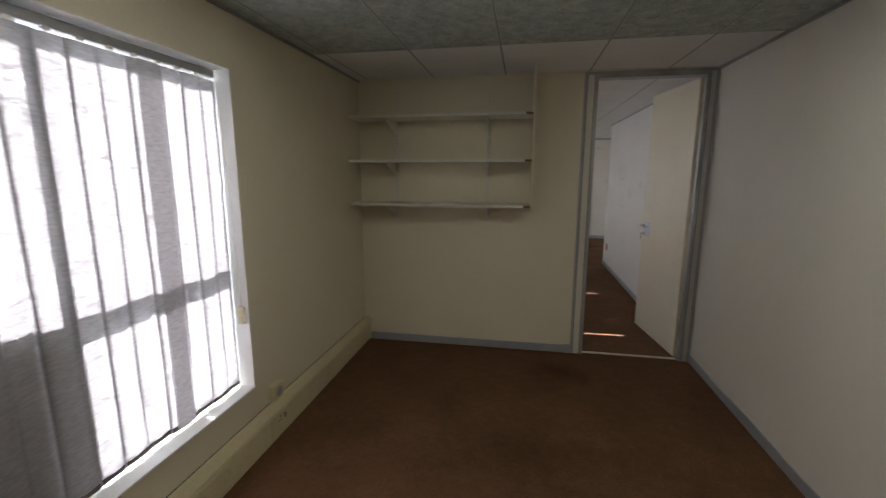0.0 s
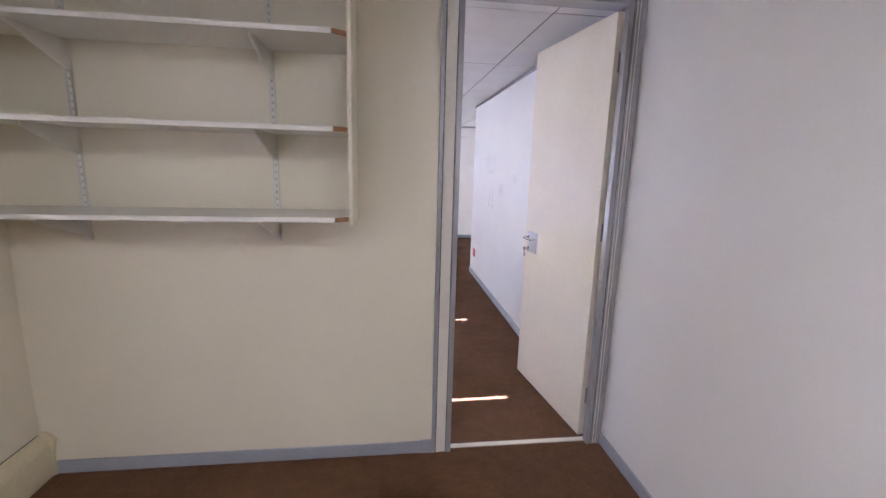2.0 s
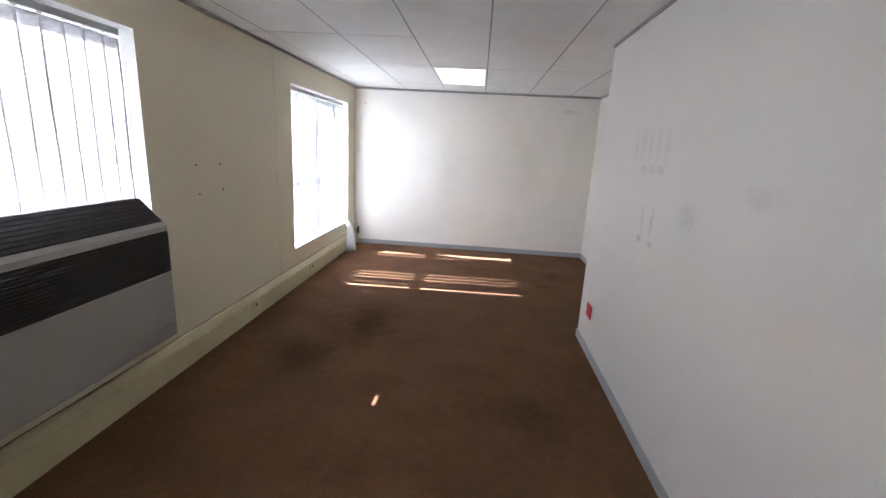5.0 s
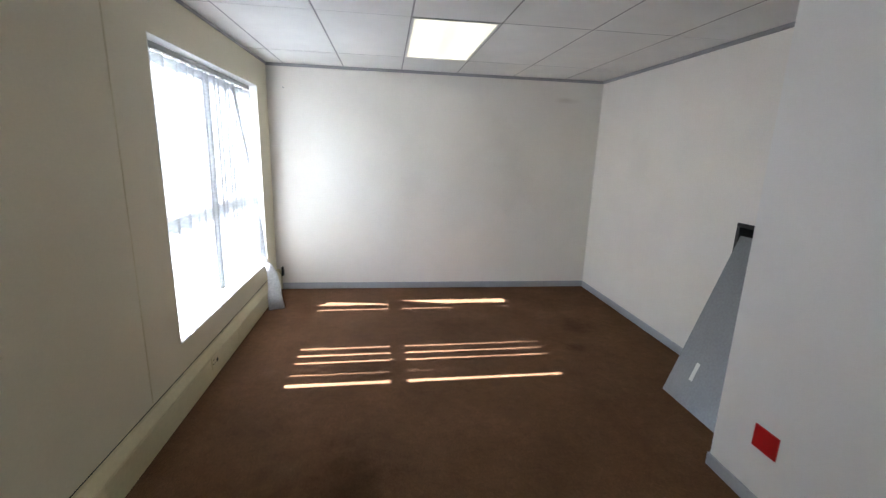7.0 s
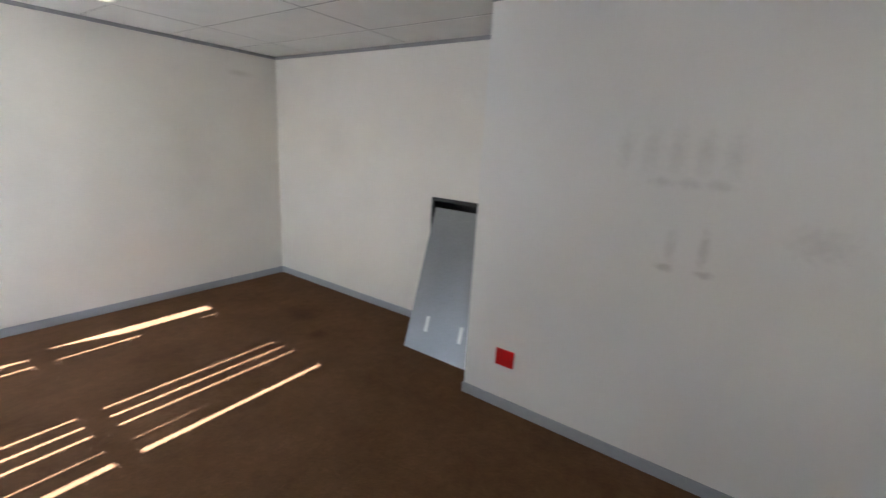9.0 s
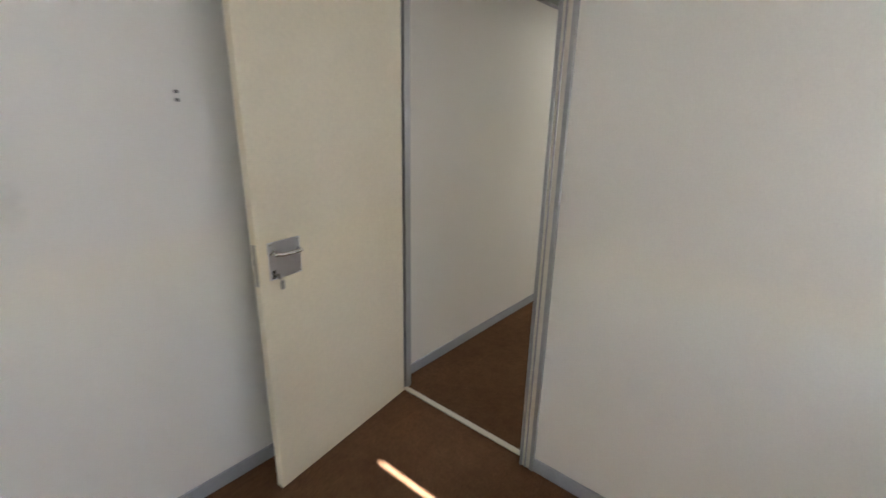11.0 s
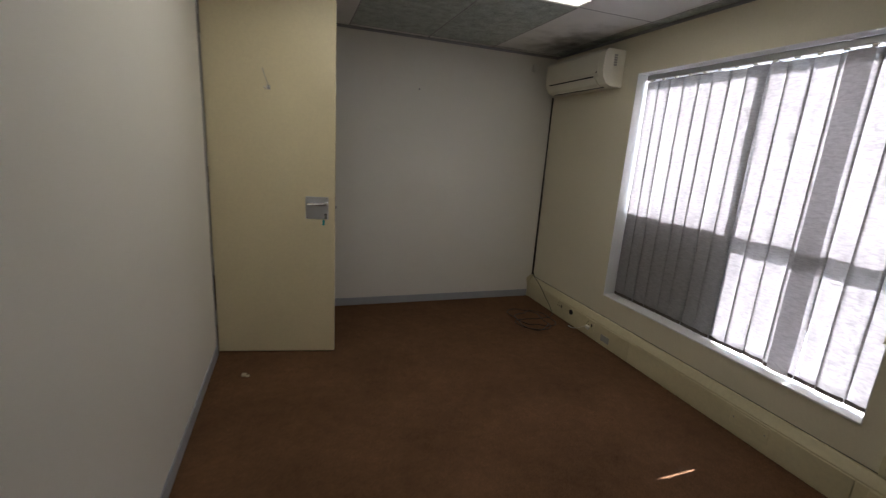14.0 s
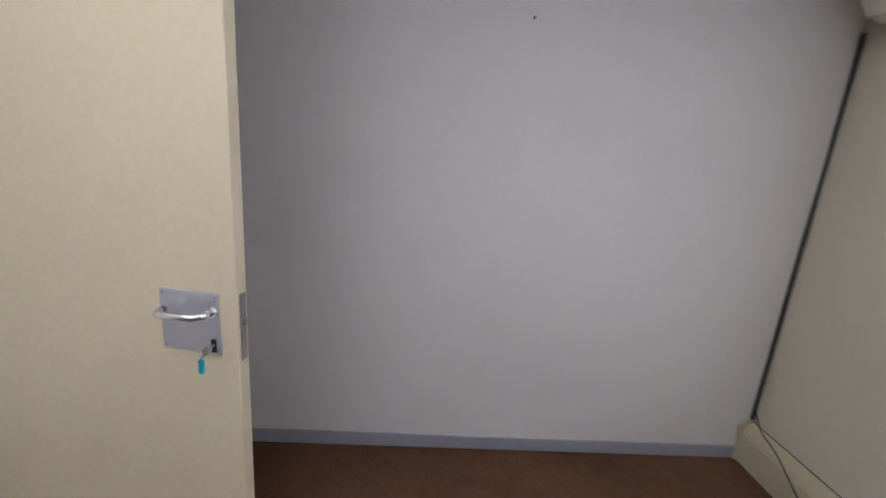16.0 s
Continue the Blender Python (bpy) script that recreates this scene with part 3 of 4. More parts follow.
def fallen_vane():
    """The loose vane that hangs askew and trails over the sill to the floor."""
    s = Shape()
    path = [(-3.080, 6.56, 2.12), (-3.065, 6.69, 1.70), (-3.055, 6.83, 1.25), (-3.045, 6.94, 0.80), (-3.035, 6.975, 0.52), (-3.01, 6.95, 0.44), (-2.965, 6.90, 0.43), (-2.925, 6.86, 0.35),
            (-2.900, 6.81, 0.22), (-2.890, 6.77, 0.12), (-2.865, 6.73, 0.008)]
    turn = [0, 0, 0.05, 0.1, 0.2, 0.3, 0.5, 0.8, 1.0, 1.05, 1.1]
    prev = None
    for i, (p, a) in enumerate(zip(path, turn)):
        w = 0.045 if i in (5, 6) else 0.06 + 0.006 * max(0, i - 7)
        x, y, z = p
        row = []
        for u in (0, 0.25, 0.5, 0.75, 1):
            q = (u - 0.5) * 2 * w
            wave = 0.008 * math.sin(u * 5 + i)
            row.append(s.bm.verts.new((x + q * math.sin(a) + wave * math.cos(a), y + q * math.cos(a) - wave * math.sin(a), z + 0.008 * math.sin(4 * u + i) * (0.2 < z < 0.5))))
        if prev:
            for c in range(4):
                s.bm.faces.new((prev[c], prev[c + 1], row[c + 1], row[c])).smooth = True
        prev = row
    ob = s.done("loose_blind_vane", M_SHEER, origin=(-2.865, 6.73, 0))
    mod = ob.modifiers.new("cloth", "SOLIDIFY")
    mod.thickness = 0.001
    tagged(ob, "white fabric blind vane fallen over the sill to the floor", "blind vane")


fallen_vane()


# ---- doors ----
def door_frame(name, axis_pose, width, height, wall, label, infill):
    """A frame in its own coordinates: opening from 0 to width along x, wall from 0 to wall along y."""
    e = base(name, axis_pose, label, "door frame")
    e["kind"] = "structure"
    s, d, c = Shape(), Shape(), Shape()
    p = 0.016
    for side in (0, 1):
        def bx(sh, u0, u1, v0, v1, z1=height, b=0.002):
            a0, a1 = (-u1, -u0) if side == 0 else (width + u0, width + u1)
            sh.box((a0, v0, 0.0), (a1, v1, z1), b)
        far = 0.10 if side == 0 else 0.082
        bx(s, -0.010, 0.016, -p, 0.028)
        bx(s, 0.026, 0.040, 0.028, wall + p)
        bx(c, 0.016, far - 0.02, -p + 0.006, 0.0275)
        bx(c, 0.040, far - 0.02, 0.0285, wall + p - 0.006)
        bx(s, far - 0.02, far, -p, wall + p)
        bx(d, 0.0165, 0.021, -p + 0.004, -p + 0.0062)
        bx(d, far - 0.026, far - 0.021, -p + 0.004, -p + 0.0062)
    for side in (0, 1):
        for k in range(3):
            a = 0.022 + 0.016 * k
            u0, u1 = (-a - 0.006, -a) if side == 0 else (width + a, width + a + 0.006)
            if side == 1:
                s.box((u0, -p - 0.003, 0), (u1, -p + 0.0075, height), 0.002)
            if k == 2:
                s.box((u0, wall + p - 0.0075, 0), (u1, wall + p + 0.002, height), 0.002)
    s.box((0.004, -p, height - 0.03), (width - 0.004, wall + p, height - 0.001), 0.002)
    s.box((-0.10, -p, height), (width + 0.082, wall + p, height + 0.022), 0.002)
    s.done("frame", M_ALU, e, local=True)
    c.done("infill", infill, e, local=True)
    d.done("groove", M_ALU_DARK, e, local=True)
    return e


door_frame("door_frame_1", pose(DX0, 0.0, 0), DX1 - DX0, 2.452, 0.08, "grey aluminium door frame with cream infill", M_FRAME_INFILL)
f2 = base("door_frame_2", pose(0.05, -4.34, 0), "grey aluminium door frame in the office wall", "door frame")
f2["kind"] = "structure"
Shape().box((-0.004, -4.75, 0), (0.104, -4.725, 2.42), 0.002).box((-0.004, -3.965, 0), (0.104, -3.93, 2.42), 0.002).box((-0.004, -4.725, 2.395), (0.104, -3.965, 2.42), 0.002).done("frame", M_ALU, f2)
setting(Shape().box((DX0, 0.015, 0.0), (DX1, 0.05, 0.007), 0.002).done("threshold", M_FRAME_INFILL), "pale metal threshold strip on the carpet", "trim")


def door(name, m, width, height, paint, label, flip, key_colour, hook=False):
    """A flush leaf along +x from its hinges at the origin, with plates, levers and a key; y is its thickness."""
    e = base(name, m, label, "door")
    T = 0.040
    Shape().box((0, -T / 2, 0.010), (width, T / 2, height), 0.002).done("leaf", paint, e, local=True)
    px0, px1, pz0, pz1 = width - 0.195, width - 0.043, 1.0, 1.155
    for sgn in (1, -1):
        y = sgn * T / 2
        ya, yb = sorted((y, y + sgn * 0.003))
        Shape().box((px0, ya, pz0), (px1, yb, pz1), 0.001).done("plate", M_PLATE, e, local=True)
        sc = Shape()
        for sx in (px0 + 0.010, px1 - 0.010):
            for sz in (pz0 + 0.010, pz1 - 0.010):
                sc.rod([(sx, y + sgn * 0.002, sz), (sx, y + sgn * 0.0048, sz)], 0.0038, 8)
        sc.done("screw", M_STEEL, e, local=True)
        h = Shape()
        hx, hz, o = px1 - 0.018, 1.11, y + sgn * 0.003
        h.rod([(hx, o, hz), (hx, o + sgn * 0.006, hz)], 0.014, 14)
        pts = [(hx, o + sgn * 0.004, hz), (hx, o + sgn * 0.032, hz)]
        pts += [(hx - 0.014 * math.sin(a), o + sgn * (0.032 + 0.014 * (1 - math.cos(a))), hz) for a in (0.5, 1.0, 1.57)]
        pts += [(hx - 0.095, o + sgn * 0.046, hz - 0.002)]
        pts += [(hx - 0.106, o + sgn * 0.042, hz - 0.002), (hx - 0.112, o + sgn * 0.032, hz - 0.002), (hx - 0.112, o + sgn * 0.014, hz - 0.002)]
        h.rod(pts, 0.0085, 10)
        h.done("handle", M_CHROME, e, local=True)
        Shape().box((hx - 0.007, min(o, o + sgn * 0.002), 1.005), (hx + 0.007, max(o, o + sgn * 0.002), 1.04), 0.001).done("keyhole", M_BLACK, e, local=True)
    o = flip * (T / 2 + 0.003)
    Shape().rod([(px1 - 0.018, o, 1.025), (px1 - 0.018, o + flip * 0.03, 1.023)], 0.003, 8).box(
        (px1 - 0.020, min(o + flip * 0.022, o + flip * 0.040), 1.012), (px1 - 0.0165, max(o + flip * 0.022, o + flip * 0.040), 1.034), 0.001).done("key", M_STEEL, e, local=True)
    tag = Shape()
    tag.rod([(px1 - 0.020, o + flip * 0.034, 1.020), (px1 - 0.028, o + flip * 0.036, 1.004)], 0.0018, 6)
    tag.box((px1 - 0.036, o + flip * 0.032, 0.965) if flip > 0 else (px1 - 0.036, o + flip * 0.037, 0.965), (px1 - 0.020, o + flip * 0.037, 1.004) if flip > 0 else (px1 - 0.020, o + flip * 0.032, 1.004), 0.004)
    tag.done("key_tag", key_colour, e, local=True)
    Shape().box((width - 0.0005, -0.011, 0.985), (width + 0.0018, 0.011, 1.155), 0.0005).done("lock_face", M_STEEL, e, local=True)
    Shape().box((width + 0.001, -0.006, 1.075), (width + 0.010, 0.006, 1.095), 0.002).done("latch", M_STEEL, e, local=True)
    for z in (0.22, 1.22, 2.12):
        Shape().box((-0.002, -0.021, z), (0.0, -0.006, z + 0.1), 0.0005).rod([(-0.002, -0.024, z), (-0.002, -0.024, z + 0.1)], 0.005, 8).done("hinge", M_STEEL, e, local=True)
    if hook:
        y = flip * T / 2
        Shape().box((0.375, min(y, y + flip * 0.003), 1.825), (0.400, max(y, y + flip * 0.003), 1.85), 0.001).rod(
            [(0.388, y, 1.84), (0.388, y + flip * 0.02, 1.825), (0.380, y + flip * 0.045, 1.822), (0.372, y + flip * 0.055, 1.84)], 0.0032, 6).rod(
            [(0.388, y + flip * 0.004, 1.85), (0.383, y + flip * 0.02, 1.875), (0.372, y + flip * 0.032, 1.91), (0.364, y + flip * 0.036, 1.945)], 0.003, 6).done("coat_hook", M_CHROME, e, local=True)
    return e


angle_b = math.degrees(math.atan2(0.95 - 0.095, -0.20 + 0.085))
door("door_1", pose(-0.092, 0.066, 0, 0, 0, angle_b), 0.888, 2.415, M_DOOR_B, "cream flush door standing open, with chrome lever handle", 1, M_STEEL)
angle_a = math.degrees(math.atan2(-3.825 + 3.972, -0.80))
door("door_2", pose(-0.012, -3.985, 0, 0, 0, angle_a), 0.805, 2.385, M_DOOR, "cream flush door standing open, key in the lock", -1, M_TEAL, hook=True)


# ---- shelves ----
def wall_shelves():
    e = base("wall_shelves", pose(-2.2, 0.0, 1.25), "three white wall shelves on slotted uprights, empty", "shelves")
    x0, x1, d = XW + 0.035, -1.44, 0.352
    for z in (2.128, 1.760, 1.388):
        s = Shape()
        s.prism([(x0, -0.022), (x0, -d), (x1 - 0.055, -d), (x1, -d + 0.035), (x1, -0.022)], "z", z - 0.020, z)
        for f in s.bm.faces:
            c = f.calc_center_median()
            if c.x > x1 - 0.04 and c.y < -d + 0.02 + 0.005 and abs(f.normal.z) < 0.5:
                f.material_index = 1
        s.done("shelf", [M_SHELF, M_CHIP], e)
    for x in (-2.665, -1.81):
        s = Shape()
        s.box((x - 0.0125, -0.005, 1.228), (x + 0.0125, -0.002, H - 0.024)).box((x - 0.0125, -0.016, 1.228), (x - 0.009, -0.005, H - 0.024)).box((x + 0.009, -0.016, 1.228), (x + 0.0125, -0.005, H - 0.024))
        s.done("upright", M_SHELF, e)
        q = Shape()
        z = 1.27
        while z < H - 0.06:
            q.box((x - 0.003, -0.0054, z), (x + 0.003, -0.0049, z + 0.012))
            z += 0.032
        q.rod([(x, -0.004, 1.632), (x, -0.009, 1.632)], 0.008, 10)
        tagged(q.done("slot", M_HEATER, e), kind="stuff")
        for z in (2.108, 1.740, 1.368):
            Shape().prism([(-0.006, z), (-0.006, z - 0.115), (-0.02, z - 0.12), (-0.31, z - 0.018), (-0.31, z)], "x", x - 0.005, x + 0.005).done("bracket", M_SHELF, e)
    Shape().box((x1 + 0.001, -d + 0.036, 1.352), (x1 + 0.017, -0.002, H - 0.001), 0.002).done("end_panel", M_WALL_A, e)


wall_shelves()


# ---- air conditioner and its cables ----
def air_conditioner():
    y0, y1 = -4.62, -3.79
    e = base("air_conditioner", pose(XW, -4.17, 2.09), "aged white split air conditioner, mounted above the window line", "air conditioner")
    prof = [(XW, 2.095), (XW + 0.10, 2.095), (XW + 0.150, 2.112), (XW + 0.188, 2.165), (XW + 0.196, 2.24), (XW + 0.190, 2.345), (XW + 0.165, 2.372), (XW, 2.372)]
    s = Shape().prism(prof, "y", y0 + 0.02, y1 - 0.055)
    s.done("body", M_ACBODY, e)
    inset = [(XW + (u - XW) * 1.0, v) for u, v in prof]
    Shape().prism(inset, "y", y1 - 0.053, y1).done("end_panel", M_ACBODY, e)
    Shape().prism(inset, "y", y0, y0 + 0.018).done("end_panel", M_ACBODY, e)
    f = Shape()
    f.box((XW + 0.1945, y0 + 0.03, 2.19), (XW + 0.2, y1 - 0.06, 2.335), 0.003)
    f.done("front_panel", M_ACBODY, e)
    v = Shape()
    v.prism([(XW + 0.128, 2.100), (XW + 0.158, 2.121), (XW + 0.186, 2.162), (XW + 0.192, 2.158), (XW + 0.163, 2.115), (XW + 0.131, 2.094)], "y", y0 + 0.08, y1 - 0.09)
    v.done("louvre", M_ACBODY, e)
    Shape().box((XW + 0.11, y0 + 0.07, 2.0905), (XW + 0.126, y1 - 0.07, 2.0965)).box((XW + 0.180, y0 + 0.07, 2.166), (XW + 0.1925, y1 - 0.12, 2.176)).done("air_slot", M_BLACK, e)
    Shape().rod([(XW + 0.19, y1 - 0.075, 2.20), (XW + 0.202, y1 - 0.075, 2.20)], 0.007, 10).done("indicator", M_BLACK, e)
    g = Shape()
    for k in range(5):
        g.box((XW + 0.075, y1 - 0.0005, 2.25 + 0.018 * k), (XW + 0.105, y1 + 0.0025, 2.262 + 0.018 * k), 0.001)
    g.done("vent", M_HEATER, e)


air_conditioner()


def cable(name, pts, r, label):
    o = pts[-1]
    tagged(Shape().rod(pts, r, 6).done(name, M_BLACK, origin=o), label, "cable")


def smooth_path(pts, k=6):
    v = [Vector(p) for p in pts]
    out = []
    for i in range(len(v) - 1):
        p0, p1, p2, p3 = v[max(i - 1, 0)], v[i], v[i + 1], v[min(i + 2, len(v) - 1)]
        for j in range(k):
            t = j / k
            out.append(0.5 * (2 * p1 + (p2 - p0) * t + (2 * p0 - 5 * p1 + 4 * p2 - p3) * t * t + (3 * p1 - p0 - 3 * p2 + p3) * t ** 3))
    return [tuple(p) for p in out + [v[-1]]]


coil = []
for k in range(28):
    a = k * 0.55
    r = 0.17 + 0.05 * math.sin(k * 0.83) + 0.02 * math.sin(k * 2.1)
    coil.append((-2.66 + r * math.cos(a) * 0.95, -4.12 + r * 1.25 * math.sin(a), 0.006 + 0.0012 * (k // 11) * 2))
tagged(Shape().rod([(XW + 0.011, -4.752, 0.245), (XW + 0.010, -4.754, 1.2), (XW + 0.011, -4.753, 2.095)], 0.010, 8).done("corner_conduit", M_CONDUIT, origin=(XW + 0.011, -4.752, 0.245)),
       "dark grey cable sheath running down the wall corner", "conduit")
cable("loose_cable", smooth_path([(XW + 0.022, -4.735, 0.31), (XW + 0.040, -4.66, 0.245), (XW + 0.066, -4.52, 0.22),
                                  (XW + 0.076, -4.38, 0.14), (XW + 0.095, -4.22, 0.06), (-2.86, -4.12, 0.008)] + coil, 3), 0.0036, "thin black cable over the trunking, coiled loosely on the carpet")
tagged(Shape().box((-2.80, YS, 2.315), (-2.745, YS + 0.03, 2.385), 0.006).done("alarm_sensor", M_WHITE, origin=(-2.77, YS, 2.35)), "small white sensor box on the wall", "sensor")


# ---- sockets and small wall fittings ----
XT = XW + 0.052


def trunk_socket(y, z, kind):
    e = base("socket", pose(XT, y, z), "cream wall socket set in the trunking", "socket", "sockets on the trunking")
    if kind == "round":
        Shape().rod([(XT, y, z), (XT + 0.005, y, z)], 0.033, 20).done("plate", M_TRUNK, e)
        Shape().rod([(XT + 0.004, y, z), (XT + 0.012, y, z)], 0.024, 16).done("plug", M_BLACK, e)
    elif kind == "cover":
        Shape().box((XT, y - 0.11, z - 0.045), (XT + 0.004, y + 0.11, z + 0.045), 0.0015).done("plate", M_TRUNK, e)
        Shape().rod([(XT + 0.003, y - 0.09, z), (XT + 0.005, y - 0.09, z)], 0.005, 8).rod([(XT + 0.003, y + 0.09, z), (XT + 0.005, y + 0.09, z)], 0.005, 8).done("screw", M_STEEL, e)
    elif kind == "blank":
        Shape().box((XT, y - 0.05, z - 0.028), (XT + 0.004, y + 0.05, z + 0.028), 0.001).done("plate", M_HEATER, e)
    else:
        Shape().box((XT, y - 0.055, z - 0.045), (XT + 0.006, y + 0.055, z + 0.045), 0.002).done("plate", M_TRUNK, e)
        h = Shape()
        for dy, dz in ((-0.024, 0.016), (-0.036, -0.008), (-0.010, -0.008)):
            h.rod([(XT + 0.005, y + dy, z + dz), (XT + 0.0072, y + dy, z + dz)], 0.0052, 10)
        h.done("hole", M_BLACK, e)
        Shape().box((XT + 0.006, y + 0.020, z - 0.016), (XT + 0.011, y + 0.036, z + 0.014), 0.002).done("switch", M_BLACK, e)


for y, z, k in ((-4.12, 0.125, "socket"), (-3.94, 0.125, "round"), (-3.665, 0.12, "socket"), (-3.465, 0.07, "blank"), (-1.64, 0.12, "socket"), (-2.24, 0.11, "cover"), (4.05, 0.13, "socket"), (5.4, 0.13, "socket")):
    trunk_socket(y, z, k)
tagged(Shape().box((XT + 0.006, -3.70, 0.075), (XT + 0.026, -3.655, 0.105), 0.004).rod(smooth_path([(XT + 0.02, -3.70, 0.09), (XT + 0.04, -3.76, 0.05), (XT + 0.05, -3.83, 0.02), (XT + 0.05, -3.90, 0.012)], 4), 0.003, 6)
       .done("white_plug", M_WHITE, origin=(XT + 0.02, -3.68, 0.09)), "white plug with a short lead, on the trunking", "plug")
wb = base("wall_box", pose(XW, -1.64, 0.245), "small cream socket box on the wall above the trunking", "socket box")
Shape().box((XW, -1.695, 0.245), (XW + 0.045, -1.585, 0.345), 0.008, 0, 2).done("body", M_TRUNK, wb)
Shape().rod([(XW + 0.045, -1.64, 0.295), (XW + 0.052, -1.64, 0.295)], 0.030, 18).done("cover", M_HEATER, wb)
wc = base("window_catch", pose(XW - 0.06, -1.82, 0.85), "cream blind cord weight on the window reveal", "cord weight")
Shape().rod([(XW - 0.035, -1.824, 0.89), (XW - 0.04, -1.826, 1.5), (XW - 0.07, -1.845, 2.13)], 0.003, 6).done("cord", M_WHITE, wc)
Shape().box((XW - 0.055, -1.835, 0.80), (XW - 0.015, -1.8145, 0.90), 0.004).done("body", M_TRUNK, wc)

rs = base("red_socket_plate", pose(-0.001, 3.968, 0.30), "red blank socket plate on the partition wall", "socket plate")
Shape().box((-0.009, 3.905, 0.302), (0.0, 4.035, 0.418), 0.003).done("plate", M_RED, rs)
Shape().rod([(-0.0092, 3.918, 0.36), (-0.0105, 3.918, 0.36)], 0.004, 8).rod([(-0.0092, 4.022, 0.36), (-0.0105, 4.022, 0.36)], 0.004, 8).done("screw", M_RED, rs)


def screw(x, y, z, nx, ny):
    tagged(Shape().rod([(x, y, z), (x + nx * 0.008, y + ny * 0.008, z)], 0.0065, 8).done("wall_plug", M_ALU_DARK, origin=(x, y, z)), "small dark screw standing in the painted wall", "screw", "screws in the walls")


for y, z in ((3.45, 1.41), (3.74, 1.41), (3.47, 1.20), (3.76, 1.21)):
    screw(XW, y, z, 1, 0)
for z in (1.672, 1.70):
    screw(XE, 1.06, z, -1, 0)
screw(-1.62, YS, 2.04, 0, 1)
screw(-2.85, YN, 2.24, 0, -1)
seams = Shape()
seams.box((XW, 4.70, 0.245), (XW + 0.0025, 4.704, H - 0.03))
setting(seams.done("wall_seam", M_TRUNK), "thin vertical joint between wall boards", "trim")


# ---- convector under the hall window ----
def convector():
    y0, y1 = 1.70, 2.85
    x1, z0, z1 = XW + 0.205, 0.395, 1.165
    e = base("convector_unit", pose(XW, (y0 + y1) / 2, z0), "grey-beige console air conditioner with black grilles, under the window", "air conditioner")
    s = Shape()
    s.prism([(XW, z0), (x1 - 0.01, z0), (x1, z0 + 0.01), (x1, z1 - 0.075), (x1 - 0.012, z1 - 0.055), (XW + 0.05, z1 + 0.075), (XW, z1 + 0.075)], "y", y0, y1)
    s.done("body", M_HEATER, e)
    g = Shape()
    d = Vector((x1 - 0.012 - XW - 0.05, 0, -0.13)).normalized()
    nrm = Vector((-d.z, 0, d.x))
    for k in range(7):
        p = Vector((XW + 0.058, 0, z1 + 0.071)) + d * (0.004 + 0.026 * k)
        q = p + d * 0.014
        g.prism([(p.x, p.z), (q.x, q.z), (q.x + nrm.x * 0.006, q.z + nrm.z * 0.006), (p.x + nrm.x * 0.006, p.z + nrm.z * 0.006)], "y", y0 + 0.03, y1 - 0.02)
    g.prism([(XW + 0.052, z1 + 0.0755), (x1 - 0.016, z1 - 0.050), (x1 - 0.0155, z1 - 0.048), (XW + 0.053, z1 + 0.078)], "y", y0 + 0.025, y1 - 0.015)
    g.done("top_grille", M_BLACK, e)
    f = Shape()
    f.box((x1, y0 + 0.03, 0.815), (x1 + 0.004, y1 - 0.006, 1.06), 0.001)
    for k in range(14):
        f.box((x1 + 0.004, y0 + 0.03, 0.823 + 0.0165 * k), (x1 + 0.009, y1 - 0.006, 0.831 + 0.0165 * k), 0.001)
    f.done("front_grille", M_BLACK, e)
    Shape().box((x1, y0 + 0.004, z0 + 0.01), (x1 + 0.006, y1 - 0.003, 0.812), 0.003).done("front_panel", M_HEATER, e)
    b = Shape().box((x1 + 0.006, y1 - 0.20, 0.475), (x1 + 0.009, y1 - 0.13, 0.495), 0.001).box((x1 + 0.006, y1 - 0.115, 0.482), (x1 + 0.008, y1 - 0.02, 0.496), 0.001)
    b.done("badge", M_STEEL, e)


convector()
tagged(Shape().box((XW - 0.06, 2.62, 1.113), (XW - 0.01, 2.86, 1.150), 0.008, 0, 2).done("teal_box", M_TEAL, origin=(XW - 0.03, 2.74, 1.113)), "small teal plastic box on the window sill", "box")


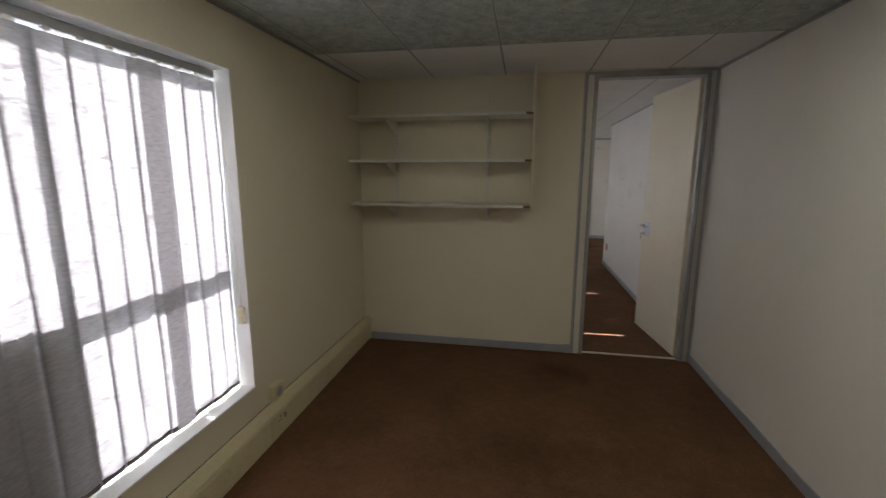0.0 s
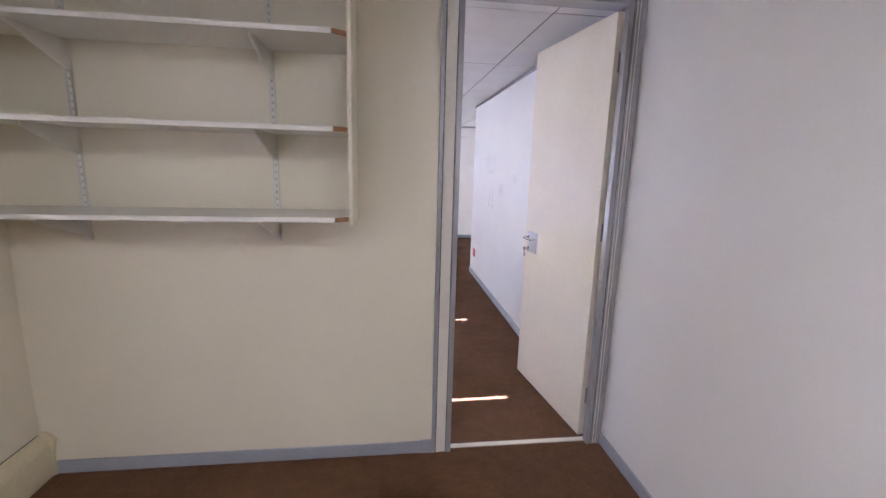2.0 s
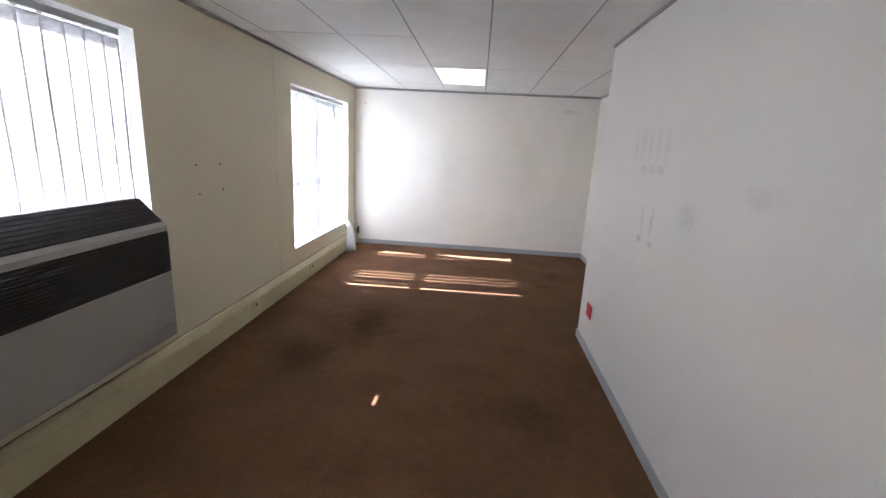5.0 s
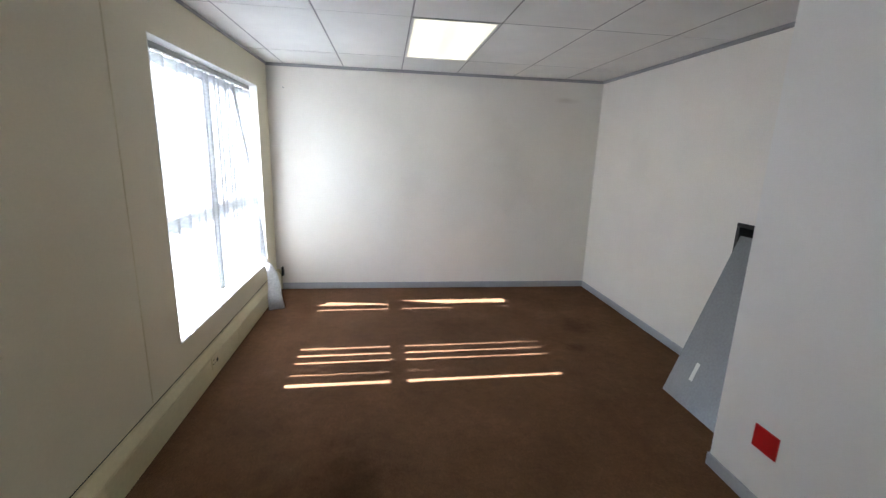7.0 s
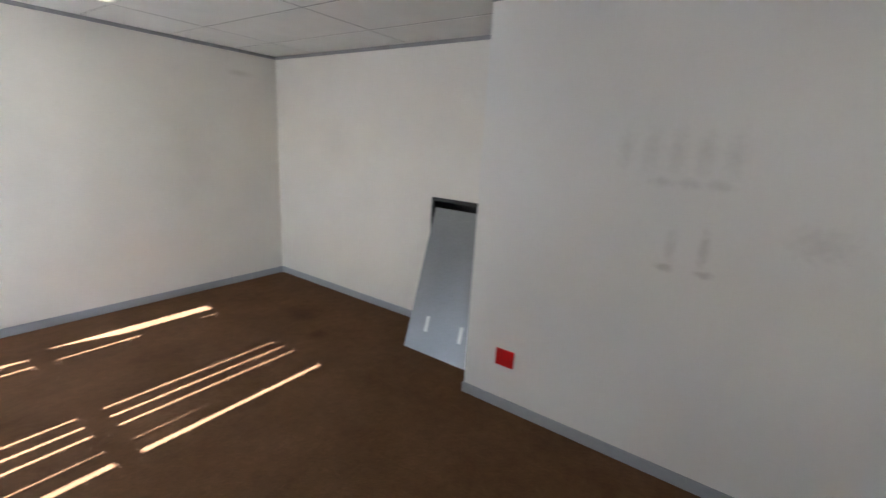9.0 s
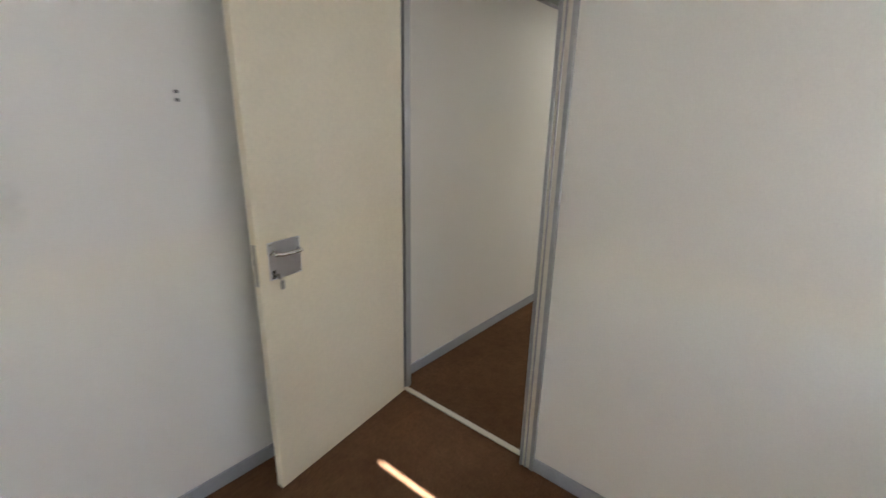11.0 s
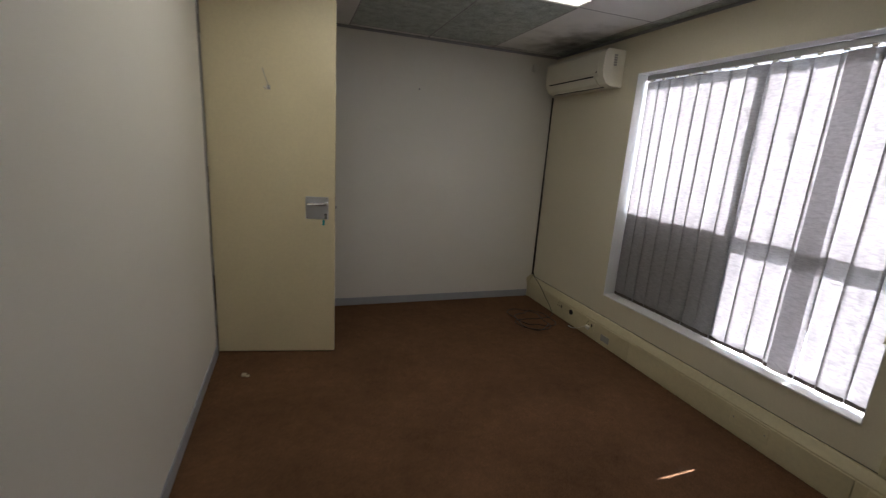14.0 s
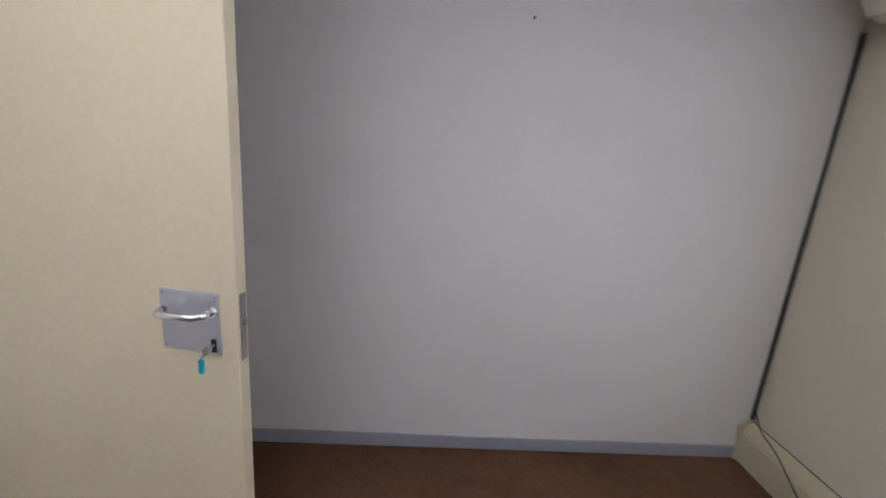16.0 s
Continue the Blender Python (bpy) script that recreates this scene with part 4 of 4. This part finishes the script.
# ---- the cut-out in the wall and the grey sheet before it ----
# closing box behind the hole; its black colour stands in for the shade inside
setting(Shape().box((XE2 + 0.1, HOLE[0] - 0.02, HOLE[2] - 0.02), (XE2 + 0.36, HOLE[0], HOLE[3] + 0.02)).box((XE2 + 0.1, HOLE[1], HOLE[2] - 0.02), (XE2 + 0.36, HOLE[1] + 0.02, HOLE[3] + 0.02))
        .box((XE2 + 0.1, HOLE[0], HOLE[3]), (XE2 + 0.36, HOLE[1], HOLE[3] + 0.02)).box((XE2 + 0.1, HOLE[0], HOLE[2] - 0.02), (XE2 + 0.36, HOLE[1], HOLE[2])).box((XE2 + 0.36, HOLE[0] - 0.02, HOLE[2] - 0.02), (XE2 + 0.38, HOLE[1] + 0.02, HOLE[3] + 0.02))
        .done("recess_box", M_BLACK), "box behind the cut-out in the wall, coloured black for the shade inside", "wall recess")
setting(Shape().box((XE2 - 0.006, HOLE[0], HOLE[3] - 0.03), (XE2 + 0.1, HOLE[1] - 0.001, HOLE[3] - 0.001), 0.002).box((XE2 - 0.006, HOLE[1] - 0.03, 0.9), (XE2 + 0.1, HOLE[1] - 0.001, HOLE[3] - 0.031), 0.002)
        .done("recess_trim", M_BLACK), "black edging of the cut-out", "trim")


def leaning_sheet():
    tilt = math.degrees(math.atan2(XE2 - 0.245, 1.12))
    length = math.hypot(XE2 - 0.255, 1.12)
    e = base("leaning_sheet", pose(0.235, 4.70, 0.003, 0, tilt, 0), "grey metal sheet leaning over a cut-out in the wall", "metal sheet")
    s = Shape()
    s.prism([(-0.36, 0.0), (0.31, 0.0), (0.41, length), (-0.30, length)], "x", 0.0, 0.006)
    s.done("sheet", M_GREYBOARD, e, local=True)
    for k in (0.13, -0.20):
        Shape().prism([(k, 0.17), (k + 0.03, 0.17), (k + 0.04, 0.30), (k + 0.01, 0.30)], "x", -0.001, 0.0).done("tape", M_TAPE, e, local=True)


leaning_sheet()

# ---- bits on the carpet ----
tagged(Shape().box((-0.225, -3.60, 0.001), (-0.195, -3.575, 0.018), 0.006, 0, 2).box((-0.245, -3.585, 0.001), (-0.222, -3.565, 0.010), 0.004).done("crumpled_wrapper", M_TRUNK, origin=(-0.21, -3.585, 0)),
       "small crumpled yellow scrap on the carpet", "scrap")
tagged(Shape().box((XW + 0.064, YN - 0.06, 0.17), (XW + 0.085, YN - 0.012, 0.275), 0.004).done("black_clip", M_BLACK, origin=(XW + 0.07, YN - 0.04, 0.17)), "black plastic clip at the trunking end", "clip")
